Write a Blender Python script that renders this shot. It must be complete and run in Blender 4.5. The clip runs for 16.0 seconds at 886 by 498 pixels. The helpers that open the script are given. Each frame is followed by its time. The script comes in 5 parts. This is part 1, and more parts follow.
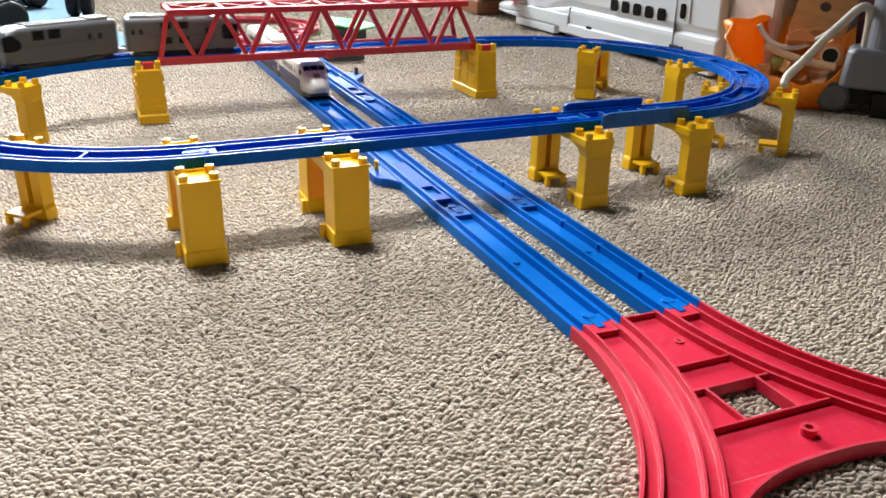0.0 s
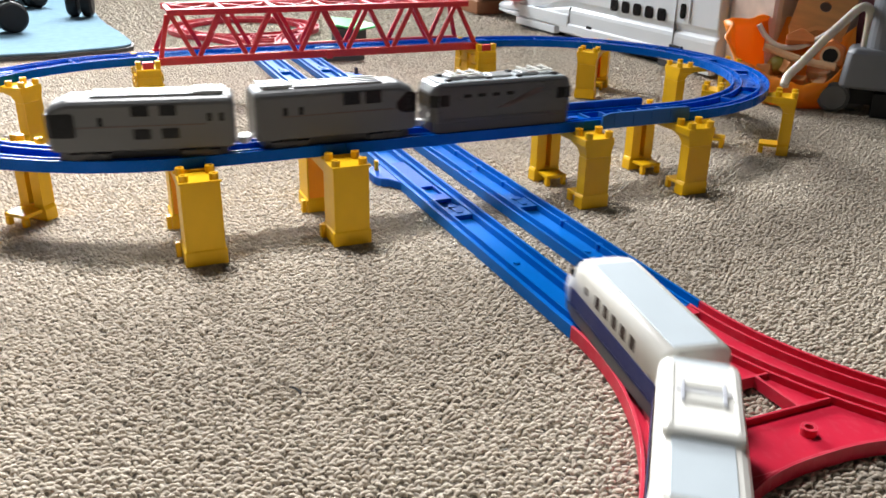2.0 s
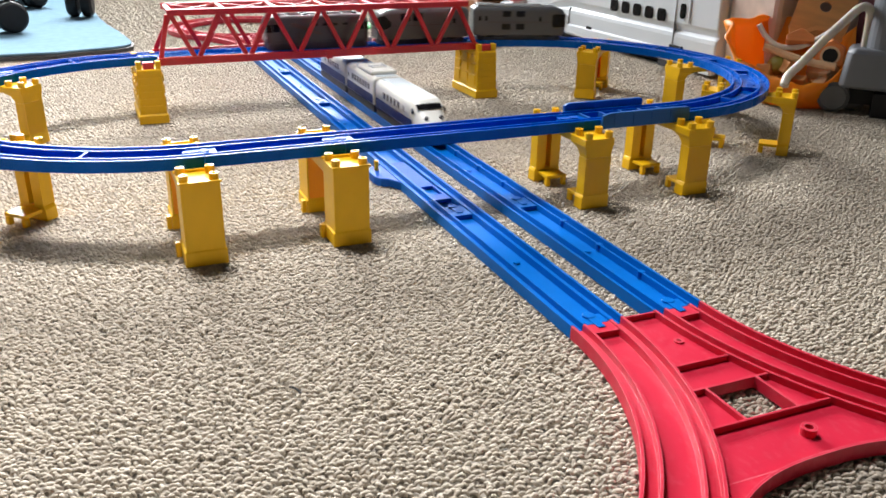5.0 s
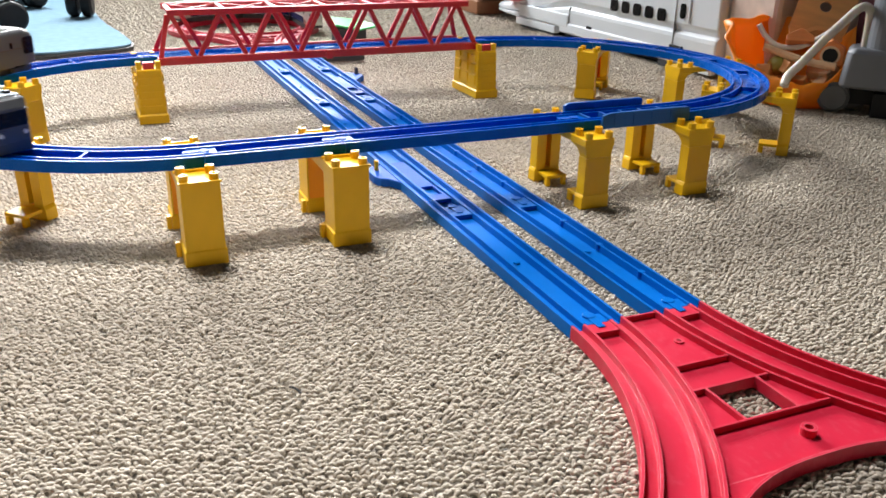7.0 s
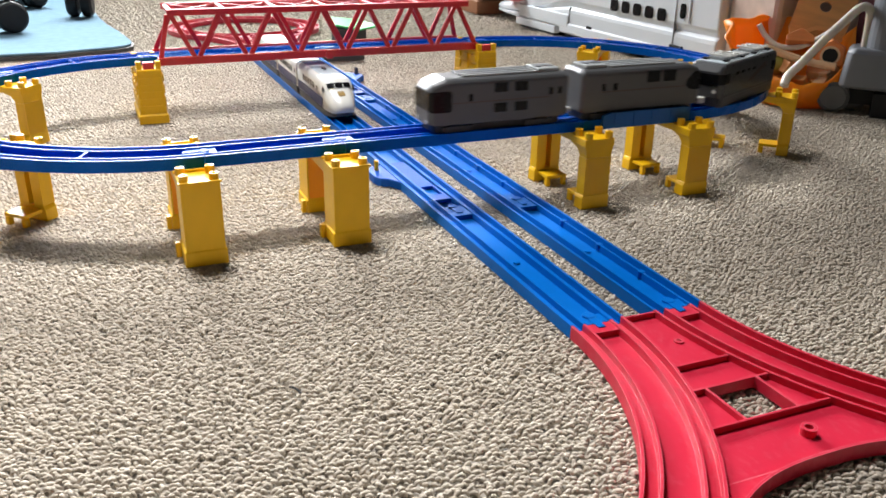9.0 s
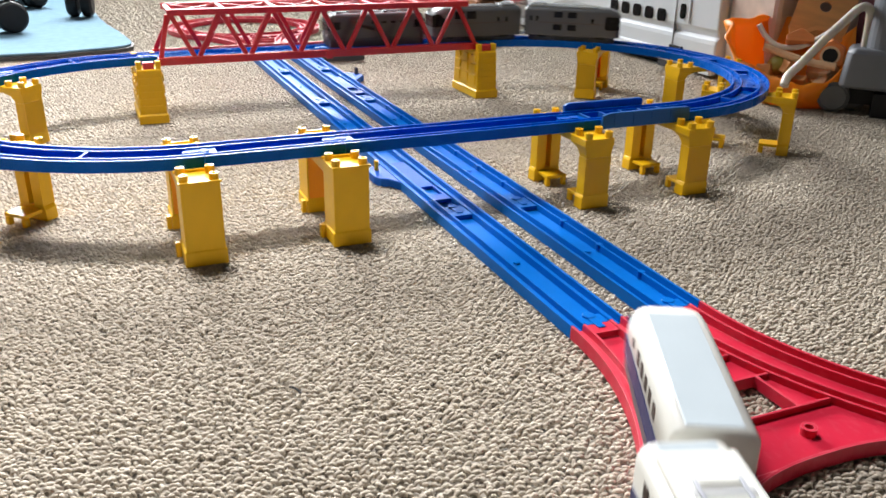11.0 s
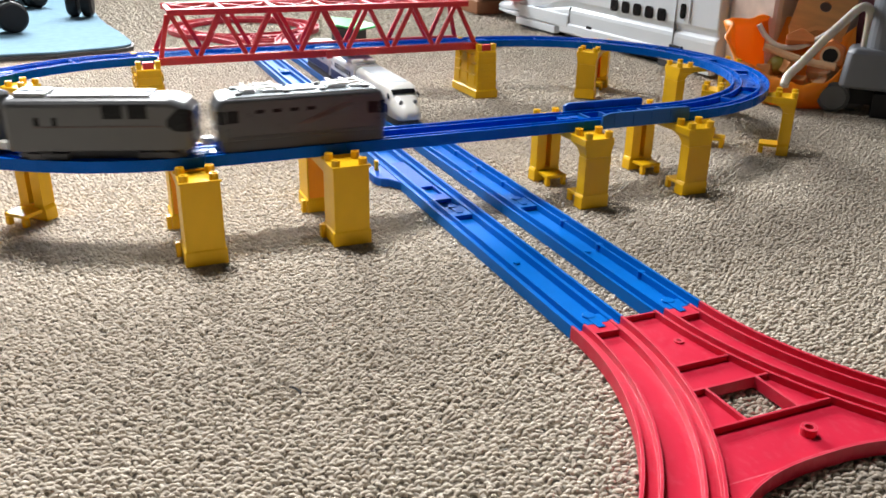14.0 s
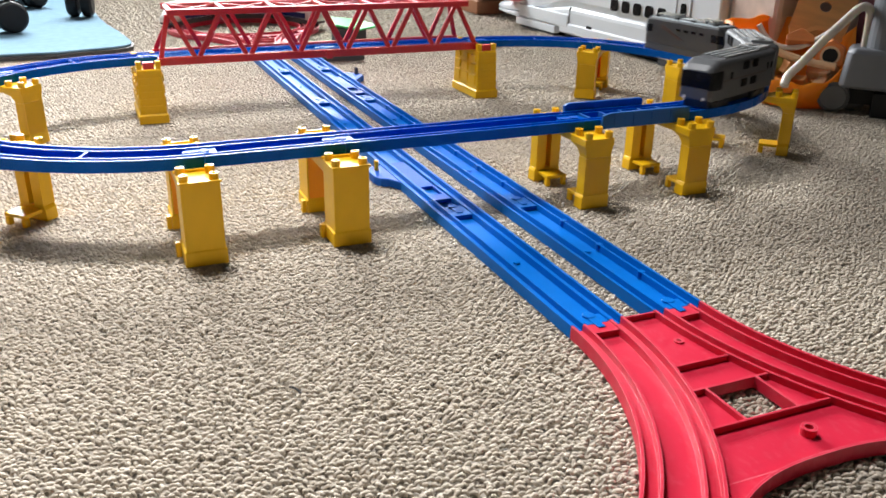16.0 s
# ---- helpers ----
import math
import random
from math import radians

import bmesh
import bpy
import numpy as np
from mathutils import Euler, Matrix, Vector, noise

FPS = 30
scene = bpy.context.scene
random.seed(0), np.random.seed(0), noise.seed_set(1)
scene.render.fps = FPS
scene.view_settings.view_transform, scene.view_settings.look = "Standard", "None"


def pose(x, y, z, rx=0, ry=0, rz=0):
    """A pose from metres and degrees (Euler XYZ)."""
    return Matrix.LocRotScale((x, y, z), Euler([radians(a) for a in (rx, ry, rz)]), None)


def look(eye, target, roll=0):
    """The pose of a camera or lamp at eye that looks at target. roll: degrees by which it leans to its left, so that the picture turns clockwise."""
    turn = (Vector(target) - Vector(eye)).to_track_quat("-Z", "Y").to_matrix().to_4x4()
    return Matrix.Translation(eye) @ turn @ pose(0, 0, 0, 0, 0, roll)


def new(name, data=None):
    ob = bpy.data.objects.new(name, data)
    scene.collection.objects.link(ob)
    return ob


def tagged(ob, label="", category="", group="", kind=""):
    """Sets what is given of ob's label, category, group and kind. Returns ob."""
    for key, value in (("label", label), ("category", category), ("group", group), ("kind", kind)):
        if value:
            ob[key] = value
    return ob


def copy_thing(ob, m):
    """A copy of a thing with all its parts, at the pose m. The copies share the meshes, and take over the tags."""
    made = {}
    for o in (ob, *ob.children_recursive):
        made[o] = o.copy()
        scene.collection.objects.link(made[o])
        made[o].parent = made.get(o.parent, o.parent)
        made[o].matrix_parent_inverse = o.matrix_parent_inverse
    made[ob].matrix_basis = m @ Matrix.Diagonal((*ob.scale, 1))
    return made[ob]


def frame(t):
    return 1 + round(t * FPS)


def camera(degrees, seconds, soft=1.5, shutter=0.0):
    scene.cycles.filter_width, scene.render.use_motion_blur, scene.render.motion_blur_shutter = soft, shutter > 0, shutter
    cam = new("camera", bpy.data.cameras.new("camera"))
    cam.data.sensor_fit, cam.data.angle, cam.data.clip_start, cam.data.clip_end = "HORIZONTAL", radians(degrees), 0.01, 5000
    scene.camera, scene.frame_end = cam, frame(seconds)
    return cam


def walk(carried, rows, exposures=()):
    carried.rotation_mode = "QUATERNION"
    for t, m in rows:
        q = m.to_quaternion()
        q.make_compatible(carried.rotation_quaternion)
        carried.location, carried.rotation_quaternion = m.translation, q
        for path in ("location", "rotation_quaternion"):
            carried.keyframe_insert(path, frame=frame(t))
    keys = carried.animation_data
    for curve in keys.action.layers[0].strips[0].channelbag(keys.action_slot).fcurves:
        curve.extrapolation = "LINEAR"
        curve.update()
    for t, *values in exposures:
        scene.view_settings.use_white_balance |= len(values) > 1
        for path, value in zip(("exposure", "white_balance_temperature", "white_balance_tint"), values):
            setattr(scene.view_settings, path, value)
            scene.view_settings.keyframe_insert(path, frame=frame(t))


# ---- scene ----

# ---------------------------------------------------------------- camera
cam = camera(55.74, 16.0, soft=1.7, shutter=0.3)
EYE = (-0.27228, -0.38748, 0.24946)
AIM = Matrix(((0.92122, 0.13474, -0.36497), (-0.38862, 0.36258, -0.84706), (0.01820, 0.92216, 0.38638)))
VIEW = Matrix.Translation(EYE) @ AIM.to_4x4()
walk(cam, [(0.0, VIEW), (16.0, VIEW)], exposures=[(0.0, -0.09), (16.0, -0.09)])

# ---------------------------------------------------------------- world and light
world = bpy.data.worlds.new("sky")
scene.world = world
world.use_nodes = True
wn = world.node_tree
sky = wn.nodes.new("ShaderNodeTexSky")
sky.sky_type = "NISHITA"
sky.sun_disc = False
sky.sun_elevation = radians(50)
sky.sun_rotation = radians(20)
wn.links.new(sky.outputs[0], wn.nodes["Background"].inputs[0])
wn.nodes["Background"].inputs[1].default_value = 0.12


def window_light(name, power, sx, sy, eye, target, colour):
    data = bpy.data.lights.new(name, "AREA")
    data.shape, data.size, data.size_y = "RECTANGLE", sx, sy
    data.energy, data.color = power, colour
    ob = new(name, data)
    ob.matrix_world = look(eye, target)
    return ob


# daylight of the far wall's wide window, and an added, unseen overhead lamp
# low, aimed left and narrowed so the floor dims towards the right
overhead_light = window_light("added_overhead_light", 19.5, 0.42, 0.34, (-0.32, 0.66, 1.45), (-0.66, 0.22, 0.0), (0.985, 0.985, 1.0))
overhead_light.data.spread = radians(98)
far_light = window_light("far_window_light", 62, 1.5, 0.58, (-0.10, 2.60, 1.06), (-0.42, 0.1, 0.0), (0.94, 0.98, 1.0))
far_light.data.spread = radians(104)


# ---------------------------------------------------------------- materials
def material(name):
    m = bpy.data.materials.new(name)
    m.use_nodes = True
    return m, m.node_tree.nodes, m.node_tree.links, m.node_tree.nodes["Principled BSDF"]


def plastic(name, colour, rough=0.32, vary=0.12, scale=60.0, scratch=0.25, spec=0.5, sss=0.0, transmission=0.0):
    """Moulded plastic: faint clouding, fine scuffs in the gloss, slight relief."""
    m, n, l, b = material(name)
    co = n.new("ShaderNodeTexCoord")
    big = n.new("ShaderNodeTexNoise")
    big.inputs["Scale"].default_value = scale
    big.inputs["Detail"].default_value = 4
    fine = n.new("ShaderNodeTexNoise")
    fine.inputs["Scale"].default_value = scale * 14
    fine.inputs["Detail"].default_value = 3
    l.new(co.outputs["Object"], big.inputs["Vector"])
    l.new(co.outputs["Object"], fine.inputs["Vector"])
    ramp = n.new("ShaderNodeMix")
    ramp.data_type = "RGBA"
    ramp.inputs[6].default_value = (*[c * (1 - vary) for c in colour], 1)
    ramp.inputs[7].default_value = (*[min(1, c * (1 + vary)) for c in colour], 1)
    l.new(big.outputs["Fac"], ramp.inputs[0])
    l.new(ramp.outputs[2], b.inputs["Base Color"])
    mr = n.new("ShaderNodeMapRange")
    mr.inputs["To Min"].default_value = rough - scratch * 0.3
    mr.inputs["To Max"].default_value = rough + scratch * 0.5
    mix = n.new("ShaderNodeMath")
    mix.operation = "MULTIPLY"
    l.new(big.outputs["Fac"], mix.inputs[0])
    l.new(fine.outputs["Fac"], mix.inputs[1])
    mul = n.new("ShaderNodeMath")
    mul.operation = "MULTIPLY"
    mul.inputs[1].default_value = 2.4
    l.new(mix.outputs[0], mul.inputs[0])
    l.new(mul.outputs[0], mr.inputs["Value"])
    l.new(mr.outputs[0], b.inputs["Roughness"])
    bump = n.new("ShaderNodeBump")
    bump.inputs["Strength"].default_value = 0.06
    bump.inputs["Distance"].default_value = 0.0006
    l.new(fine.outputs["Fac"], bump.inputs["Height"])
    l.new(bump.outputs[0], b.inputs["Normal"])
    b.inputs["Specular IOR Level"].default_value = spec
    if sss:
        b.inputs["Subsurface Weight"].default_value = sss
        b.inputs["Subsurface Radius"].default_value = (0.006, 0.003, 0.0008)
    if transmission:
        b.inputs["Transmission Weight"].default_value = transmission
    return m


BLUE = plastic("blue_rail_plastic", (0.0005, 0.118, 0.45), rough=0.3, scratch=0.1, spec=0.09)
# darker copy of the rail blue; the raised loop's shade is in its colour
BLUE_SHADED = plastic("shaded_blue_plastic", (0.0003, 0.090, 0.44), rough=0.26, scratch=0.1, spec=0.07)
BLUE_MATT = plastic("matt_blue_plastic", (0.0005, 0.07, 0.38), rough=0.45, spec=0.12)
BLUE_WALL = plastic("slate_blue_plastic", (0.008, 0.095, 0.35), rough=0.4, spec=0.3)
RED = plastic("red_rail_plastic", (0.52, 0.015, 0.043), rough=0.34, spec=0.35)
def worn(m, pale, edge):
    """Scuffed plastic: paler edges and thin scuff lines."""
    n, l = m.node_tree.nodes, m.node_tree.links
    b = n["Principled BSDF"]
    src = b.inputs["Base Color"].links[0].from_socket
    bev = n.new("ShaderNodeBevel")
    bev.samples = 4
    bev.inputs["Radius"].default_value = 0.0011
    geo = n.new("ShaderNodeNewGeometry")
    dot = n.new("ShaderNodeVectorMath")
    dot.operation = "DOT_PRODUCT"
    l.new(bev.outputs[0], dot.inputs[0])
    l.new(geo.outputs["Normal"], dot.inputs[1])
    rim = n.new("ShaderNodeMapRange")
    rim.inputs["From Min"].default_value = 0.97
    rim.inputs["From Max"].default_value = 0.75
    rim.inputs["To Max"].default_value = edge
    l.new(dot.outputs["Value"], rim.inputs["Value"])
    co = n.new("ShaderNodeTexCoord")
    mp = n.new("ShaderNodeMapping")
    mp.inputs["Rotation"].default_value = (0, 0, 0.5)
    mp.inputs["Scale"].default_value = (260, 150, 200)
    l.new(co.outputs["Object"], mp.inputs["Vector"])
    ns = n.new("ShaderNodeTexNoise")
    ns.inputs["Scale"].default_value = 1.0
    ns.inputs["Detail"].default_value = 4
    l.new(mp.outputs[0], ns.inputs["Vector"])
    sc = n.new("ShaderNodeMapRange")
    sc.inputs["From Min"].default_value = 0.52
    sc.inputs["From Max"].default_value = 0.85
    sc.inputs["To Max"].default_value = 0.3
    l.new(ns.outputs["Fac"], sc.inputs["Value"])
    cloud = n.new("ShaderNodeTexNoise")
    cloud.inputs["Scale"].default_value = 45.0
    cloud.inputs["Detail"].default_value = 5
    l.new(co.outputs["Object"], cloud.inputs["Vector"])
    lim = n.new("ShaderNodeMath")
    lim.operation = "MULTIPLY"
    l.new(sc.outputs[0], lim.inputs[0])
    l.new(cloud.outputs["Fac"], lim.inputs[1])
    top = n.new("ShaderNodeMath")
    top.operation = "MULTIPLY"
    l.new(rim.outputs[0], top.inputs[0])
    l.new(cloud.outputs["Fac"], top.inputs[1])
    add = n.new("ShaderNodeMath")
    add.operation = "ADD"
    add.use_clamp = True
    l.new(lim.outputs[0], add.inputs[0])
    l.new(top.outputs[0], add.inputs[1])
    mx = n.new("ShaderNodeMix")
    mx.data_type = "RGBA"
    l.new(add.outputs[0], mx.inputs[0])
    l.new(src, mx.inputs[6])
    mx.inputs[7].default_value = (*pale, 1)
    l.new(mx.outputs[2], b.inputs["Base Color"])


worn(RED, (0.74, 0.22, 0.26), 1.2)
RED_DEEP = plastic("red_bridge_plastic", (0.56, 0.008, 0.02), rough=0.33)
YELLOW = plastic("yellow_pier_plastic", (0.75, 0.43, 0.004), rough=0.36, spec=0.3)
GLOW_AMBER = plastic("amber_plastic", (0.92, 0.32, 0.006), rough=0.4)
def translucent(name, colour, share=0.65):
    m, n, l, b = material(name)
    b.inputs["Base Color"].default_value = (*colour, 1)
    b.inputs["Roughness"].default_value = 0.4
    t = n.new("ShaderNodeBsdfTranslucent")
    t.inputs["Color"].default_value = (*colour, 1)
    mx = n.new("ShaderNodeMixShader")
    mx.inputs[0].default_value = share
    l.new(b.outputs[0], mx.inputs[1])
    l.new(t.outputs[0], mx.inputs[2])
    l.new(mx.outputs[0], n["Material Output"].inputs["Surface"])
    return m


THIN_GLOW = translucent("thin_glow_plastic", (1.0, 0.36, 0.01))
THIN_YELLOW = translucent("thin_yellow_plastic", (0.82, 0.48, 0.005), 0.32)
WHITE = plastic("ivory_train_plastic", (0.71, 0.70, 0.65), rough=0.3, vary=0.04)
# pale grey, with the sky that the roofs reflect put into its tone
ROOF_GREY = plastic("pale_grey_roof_plastic", (0.43, 0.48, 0.51), rough=0.35, vary=0.05)
NAVY = plastic("navy_stripe_paint", (0.007, 0.012, 0.075), rough=0.35, spec=0.3)
SKIRT = plastic("grey_skirt_plastic", (0.07, 0.066, 0.068), rough=0.45, spec=0.3)
GLASS_DARK = plastic("dark_window_paint", (0.004, 0.004, 0.005), rough=0.2, spec=0.15)
BROWN_WIN = plastic("brown_window_recess", (0.03, 0.018, 0.012), rough=0.4, spec=0.25)
# backlit shade is put into the sides' silver, reflected light into the roofs'
SILVER_SHADED = plastic("shaded_silver_plastic", (0.085, 0.087, 0.090), rough=0.34, vary=0.1)
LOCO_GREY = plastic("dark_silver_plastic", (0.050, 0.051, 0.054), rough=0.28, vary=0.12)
SILVER_LIT = plastic("lit_silver_plastic", (0.30, 0.31, 0.31), rough=0.2, vary=0.06)
DARK = plastic("black_plastic", (0.01, 0.01, 0.011), rough=0.5, spec=0.3)
CHARCOAL = plastic("charcoal_plastic", (0.05, 0.05, 0.055), rough=0.5)
BROWN_STRIPE = plastic("brown_stripe_paint", (0.075, 0.045, 0.04), rough=0.4)
GOLD = plastic("gold_hatch_paint", (0.3, 0.19, 0.05), rough=0.4)
WHITE_TOY = plastic("white_toy_plastic", (0.70, 0.73, 0.77), rough=0.3, vary=0.03, scale=12)
GREY_TOY = plastic("grey_plastic", (0.16, 0.17, 0.19), rough=0.45, scale=25)
WHEEL_GREY = plastic("caster_grey_plastic", (0.11, 0.115, 0.12), rough=0.4, scale=25)
PALE_GREY = plastic("pale_grey_plastic", (0.45, 0.46, 0.5), rough=0.4, scale=25)
ORANGE_BAG = translucent("orange_bag_plastic", (0.95, 0.36, 0.025), 0.42)
GREEN = plastic("green_plastic", (0.05, 0.55, 0.12), rough=0.4)
HOSE = plastic("milky_hose_plastic", (0.64, 0.58, 0.49), rough=0.25, sss=0.3)
MAROON = plastic("maroon_card", (0.12, 0.008, 0.015), rough=0.6)
OLIVE = plastic("olive_plastic", (0.3, 0.25, 0.04), rough=0.4)
PINK = plastic("pink_plastic", (0.75, 0.2, 0.22), rough=0.4)


def wood(name, colour, scale=20.0):
    m, n, l, b = material(name)
    co = n.new("ShaderNodeTexCoord")
    mp = n.new("ShaderNodeMapping")
    mp.inputs["Scale"].default_value = (scale, scale * 6, scale * 6)
    l.new(co.outputs["Object"], mp.inputs[0])
    no = n.new("ShaderNodeTexNoise")
    no.inputs["Scale"].default_value = 1.0
    no.inputs["Detail"].default_value = 6
    l.new(mp.outputs[0], no.inputs["Vector"])
    mx = n.new("ShaderNodeMix")
    mx.data_type = "RGBA"
    mx.inputs[6].default_value = (*[c * 0.7 for c in colour], 1)
    mx.inputs[7].default_value = (*[min(1, c * 1.25) for c in colour], 1)
    l.new(no.outputs["Fac"], mx.inputs[0])
    l.new(mx.outputs[2], b.inputs["Base Color"])
    b.inputs["Roughness"].default_value = 0.5
    return m


WOOD_LIGHT = wood("beech_wood", (0.800, 0.546, 0.325))
WOOD_ORANGE = wood("orange_stained_wood", (0.800, 0.260, 0.078))
WOOD_PLY = wood("plywood", (0.715, 0.364, 0.130))
WOOD_BROWN = wood("brown_furniture_wood", (0.286, 0.117, 0.052), 6)
CARDBOARD = wood("card", (0.650, 0.520, 0.442), 8)


def fabric(name, c1, c2, scale, bump_d=0.002):
    m, n, l, b = material(name)
    co = n.new("ShaderNodeTexCoord")
    no = n.new("ShaderNodeTexNoise")
    no.inputs["Scale"].default_value = scale
    no.inputs["Detail"].default_value = 5
    l.new(co.outputs["Object"], no.inputs["Vector"])
    mx = n.new("ShaderNodeMix")
    mx.data_type = "RGBA"
    mx.inputs[6].default_value = (*c1, 1)
    mx.inputs[7].default_value = (*c2, 1)
    l.new(no.outputs["Fac"], mx.inputs[0])
    l.new(mx.outputs[2], b.inputs["Base Color"])
    b.inputs["Roughness"].default_value = 0.95
    b.inputs["Specular IOR Level"].default_value = 0.15
    bp = n.new("ShaderNodeBump")
    bp.inputs["Distance"].default_value = bump_d
    bp.inputs["Strength"].default_value = 0.6
    l.new(no.outputs["Fac"], bp.inputs["Height"])
    l.new(bp.outputs[0], b.inputs["Normal"])
    return m


MAT_BLUE = fabric("blue_mat_cloth", (0.125, 0.225, 0.30), (0.205, 0.325, 0.41), 70, 0.001)
# dark tone of the unseen walls and ceiling cuts the light they bounce
PLASTER = fabric("dim_wall_paint", (0.15, 0.14, 0.13), (0.19, 0.18, 0.165), 12, 0.0005)
BACKING = fabric("carpet_backing", (0.36, 0.32, 0.27), (0.5, 0.455, 0.39), 260, 0.004)


def carpet_yarn():
    """Wool loops: each loop a little lighter or darker, with wide worn patches and fine fibre."""
    m, n, l, b = material("beige_wool_loops")
    geo = n.new("ShaderNodeNewGeometry")
    co = n.new("ShaderNodeTexCoord")
    patch = n.new("ShaderNodeTexNoise")
    patch.inputs["Scale"].default_value = 7.0
    patch.inputs["Detail"].default_value = 3
    l.new(co.outputs["Object"], patch.inputs["Vector"])
    fibre = n.new("ShaderNodeTexNoise")
    fibre.inputs["Scale"].default_value = 1300.0
    fibre.inputs["Detail"].default_value = 5
    l.new(co.outputs["Object"], fibre.inputs["Vector"])
    ramp = n.new("ShaderNodeValToRGB")
    e = ramp.color_ramp.elements
    e[0].position, e[0].color = 0.0, (0.400, 0.343, 0.275, 1)
    e[1].position, e[1].color = 1.0, (0.68, 0.605, 0.510, 1)
    mid = e.new(0.5)
    mid.color = (0.56, 0.492, 0.408, 1)
    add = n.new("ShaderNodeMath")
    add.operation = "MULTIPLY_ADD"
    add.inputs[1].default_value = 0.7
    l.new(geo.outputs["Random Per Island"], add.inputs[0])
    sc = n.new("ShaderNodeMath")
    sc.operation = "MULTIPLY"
    sc.inputs[1].default_value = 0.3
    l.new(patch.outputs["Fac"], sc.inputs[0])
    fc = n.new("ShaderNodeMath")
    fc.operation = "MULTIPLY_ADD"
    fc.inputs[1].default_value = 1.1
    l.new(fibre.outputs["Fac"], fc.inputs[0])
    l.new(sc.outputs[0], fc.inputs[2])
    sub = n.new("ShaderNodeMath")
    sub.operation = "SUBTRACT"
    sub.inputs[1].default_value = 0.55
    l.new(fc.outputs[0], sub.inputs[0])
    l.new(sub.outputs[0], add.inputs[2])
    l.new(add.outputs[0], ramp.inputs[0])
    l.new(ramp.outputs[0], b.inputs["Base Color"])
    b.inputs["Roughness"].default_value = 0.95
    b.inputs["Specular IOR Level"].default_value = 0.1
    bp = n.new("ShaderNodeBump")
    bp.inputs["Distance"].default_value = 0.0012
    bp.inputs["Strength"].default_value = 0.6
    l.new(fibre.outputs["Fac"], bp.inputs["Height"])
    l.new(bp.outputs[0], b.inputs["Normal"])
    return m


YARN = carpet_yarn()


# ---------------------------------------------------------------- mesh helpers
def part(name, bm, mat, parent=None, label="", smooth=False, bevel=0.0, m=None):
    bmesh.ops.recalc_face_normals(bm, faces=bm.faces)
    me = bpy.data.meshes.new(name)
    bm.to_mesh(me)
    bm.free()
    if smooth:
        for poly in me.polygons:
            poly.use_smooth = True
    me.materials.append(mat)
    ob = new(name, me)
    if parent is not None:
        ob.parent = parent
    if m is not None:
        ob.matrix_basis = m
    if bevel:
        mod = ob.modifiers.new("edge", "BEVEL")
        mod.width, mod.segments, mod.limit_method, mod.angle_limit = bevel, 2, "ANGLE", radians(40)
    if label:
        tagged(ob, label)
    return ob


def empty(name, m, label, category, group="", kind=""):
    ob = new(name)
    ob.matrix_world = m
    return tagged(ob, label, category, group, kind)


def box(bm, x0, x1, y0, y1, z0, z1):
    v = [bm.verts.new((x, y, z)) for x in (x0, x1) for y in (y0, y1) for z in (z0, z1)]
    for f in ((0, 1, 3, 2), (4, 6, 7, 5), (0, 4, 5, 1), (2, 3, 7, 6), (0, 2, 6, 4), (1, 5, 7, 3)):
        bm.faces.new([v[i] for i in f])
    return bm


def boxes(*rows):
    bm = bmesh.new()
    for r in rows:
        box(bm, *r)
    return bm


def rod(bm, a, b, r, sides=10, r2=None):
    a, b = Vector(a), Vector(b)
    q = (b - a).to_track_quat("Z", "Y").to_matrix()
    rings = []
    for p, rr in ((a, r), (b, r if r2 is None else r2)):
        rings.append([bm.verts.new(p + q @ Vector((rr * math.cos(t), rr * math.sin(t), 0)))
                      for t in [2 * math.pi * k / sides for k in range(sides)]])
    for k in range(sides):
        j = (k + 1) % sides
        bm.faces.new((rings[0][k], rings[0][j], rings[1][j], rings[1][k]))
    bm.faces.new(rings[0][::-1])
    bm.faces.new(rings[1])
    return bm


def bar(bm, a, b, w, h):
    """A bar of rectangular section from a to b; w across, h in the upright plane."""
    a, b = Vector(a), Vector(b)
    d = (b - a).normalized()
    side = Vector((0, 1, 0)) if abs(d.y) < 0.9 else Vector((1, 0, 0))
    up = d.cross(side).normalized()
    side = up.cross(d).normalized()
    vs = []
    for p in (a, b):
        for sx, sz in ((-1, -1), (1, -1), (1, 1), (-1, 1)):
            vs.append(bm.verts.new(p + side * sx * w / 2 + up * sz * h / 2))
    for k in range(4):
        j = (k + 1) % 4
        bm.faces.new((vs[k], vs[j], vs[4 + j], vs[4 + k]))
    bm.faces.new(vs[3::-1])
    bm.faces.new(vs[4:])
    return bm


def loft(bm, rings, cap=True):
    """Joins closed rings of equal length into one skin."""
    vr = [[bm.verts.new(p) for p in r] for r in rings]
    k = len(rings[0])
    for a, b in zip(vr, vr[1:]):
        for i in range(k):
            j = (i + 1) % k
            bm.faces.new((a[i], a[j], b[j], b[i]))
    if cap:
        bm.faces.new(vr[0][::-1])
        bm.faces.new(vr[-1])
    return bm


def prism(bm, outline, z0, z1):
    return loft(bm, [[(x, y, z0) for x, y in outline], [(x, y, z1) for x, y in outline]])


# ---------------------------------------------------------------- track plan
RAIL, HALF_W, R_CURVE = 0.216, 0.019, 0.216
LOOP_X, LOOP_Y, LOOP_TURN, LOOP_TOP = 0.0162, 0.2465, 0.0024, 0.0712
LOOP_BASE = LOOP_TOP - 0.009
GAP = 0.0609                                    # between the two floor tracks
LOOP_FRAME = pose(LOOP_X, LOOP_Y, 0, 0, 0, math.degrees(LOOP_TURN))


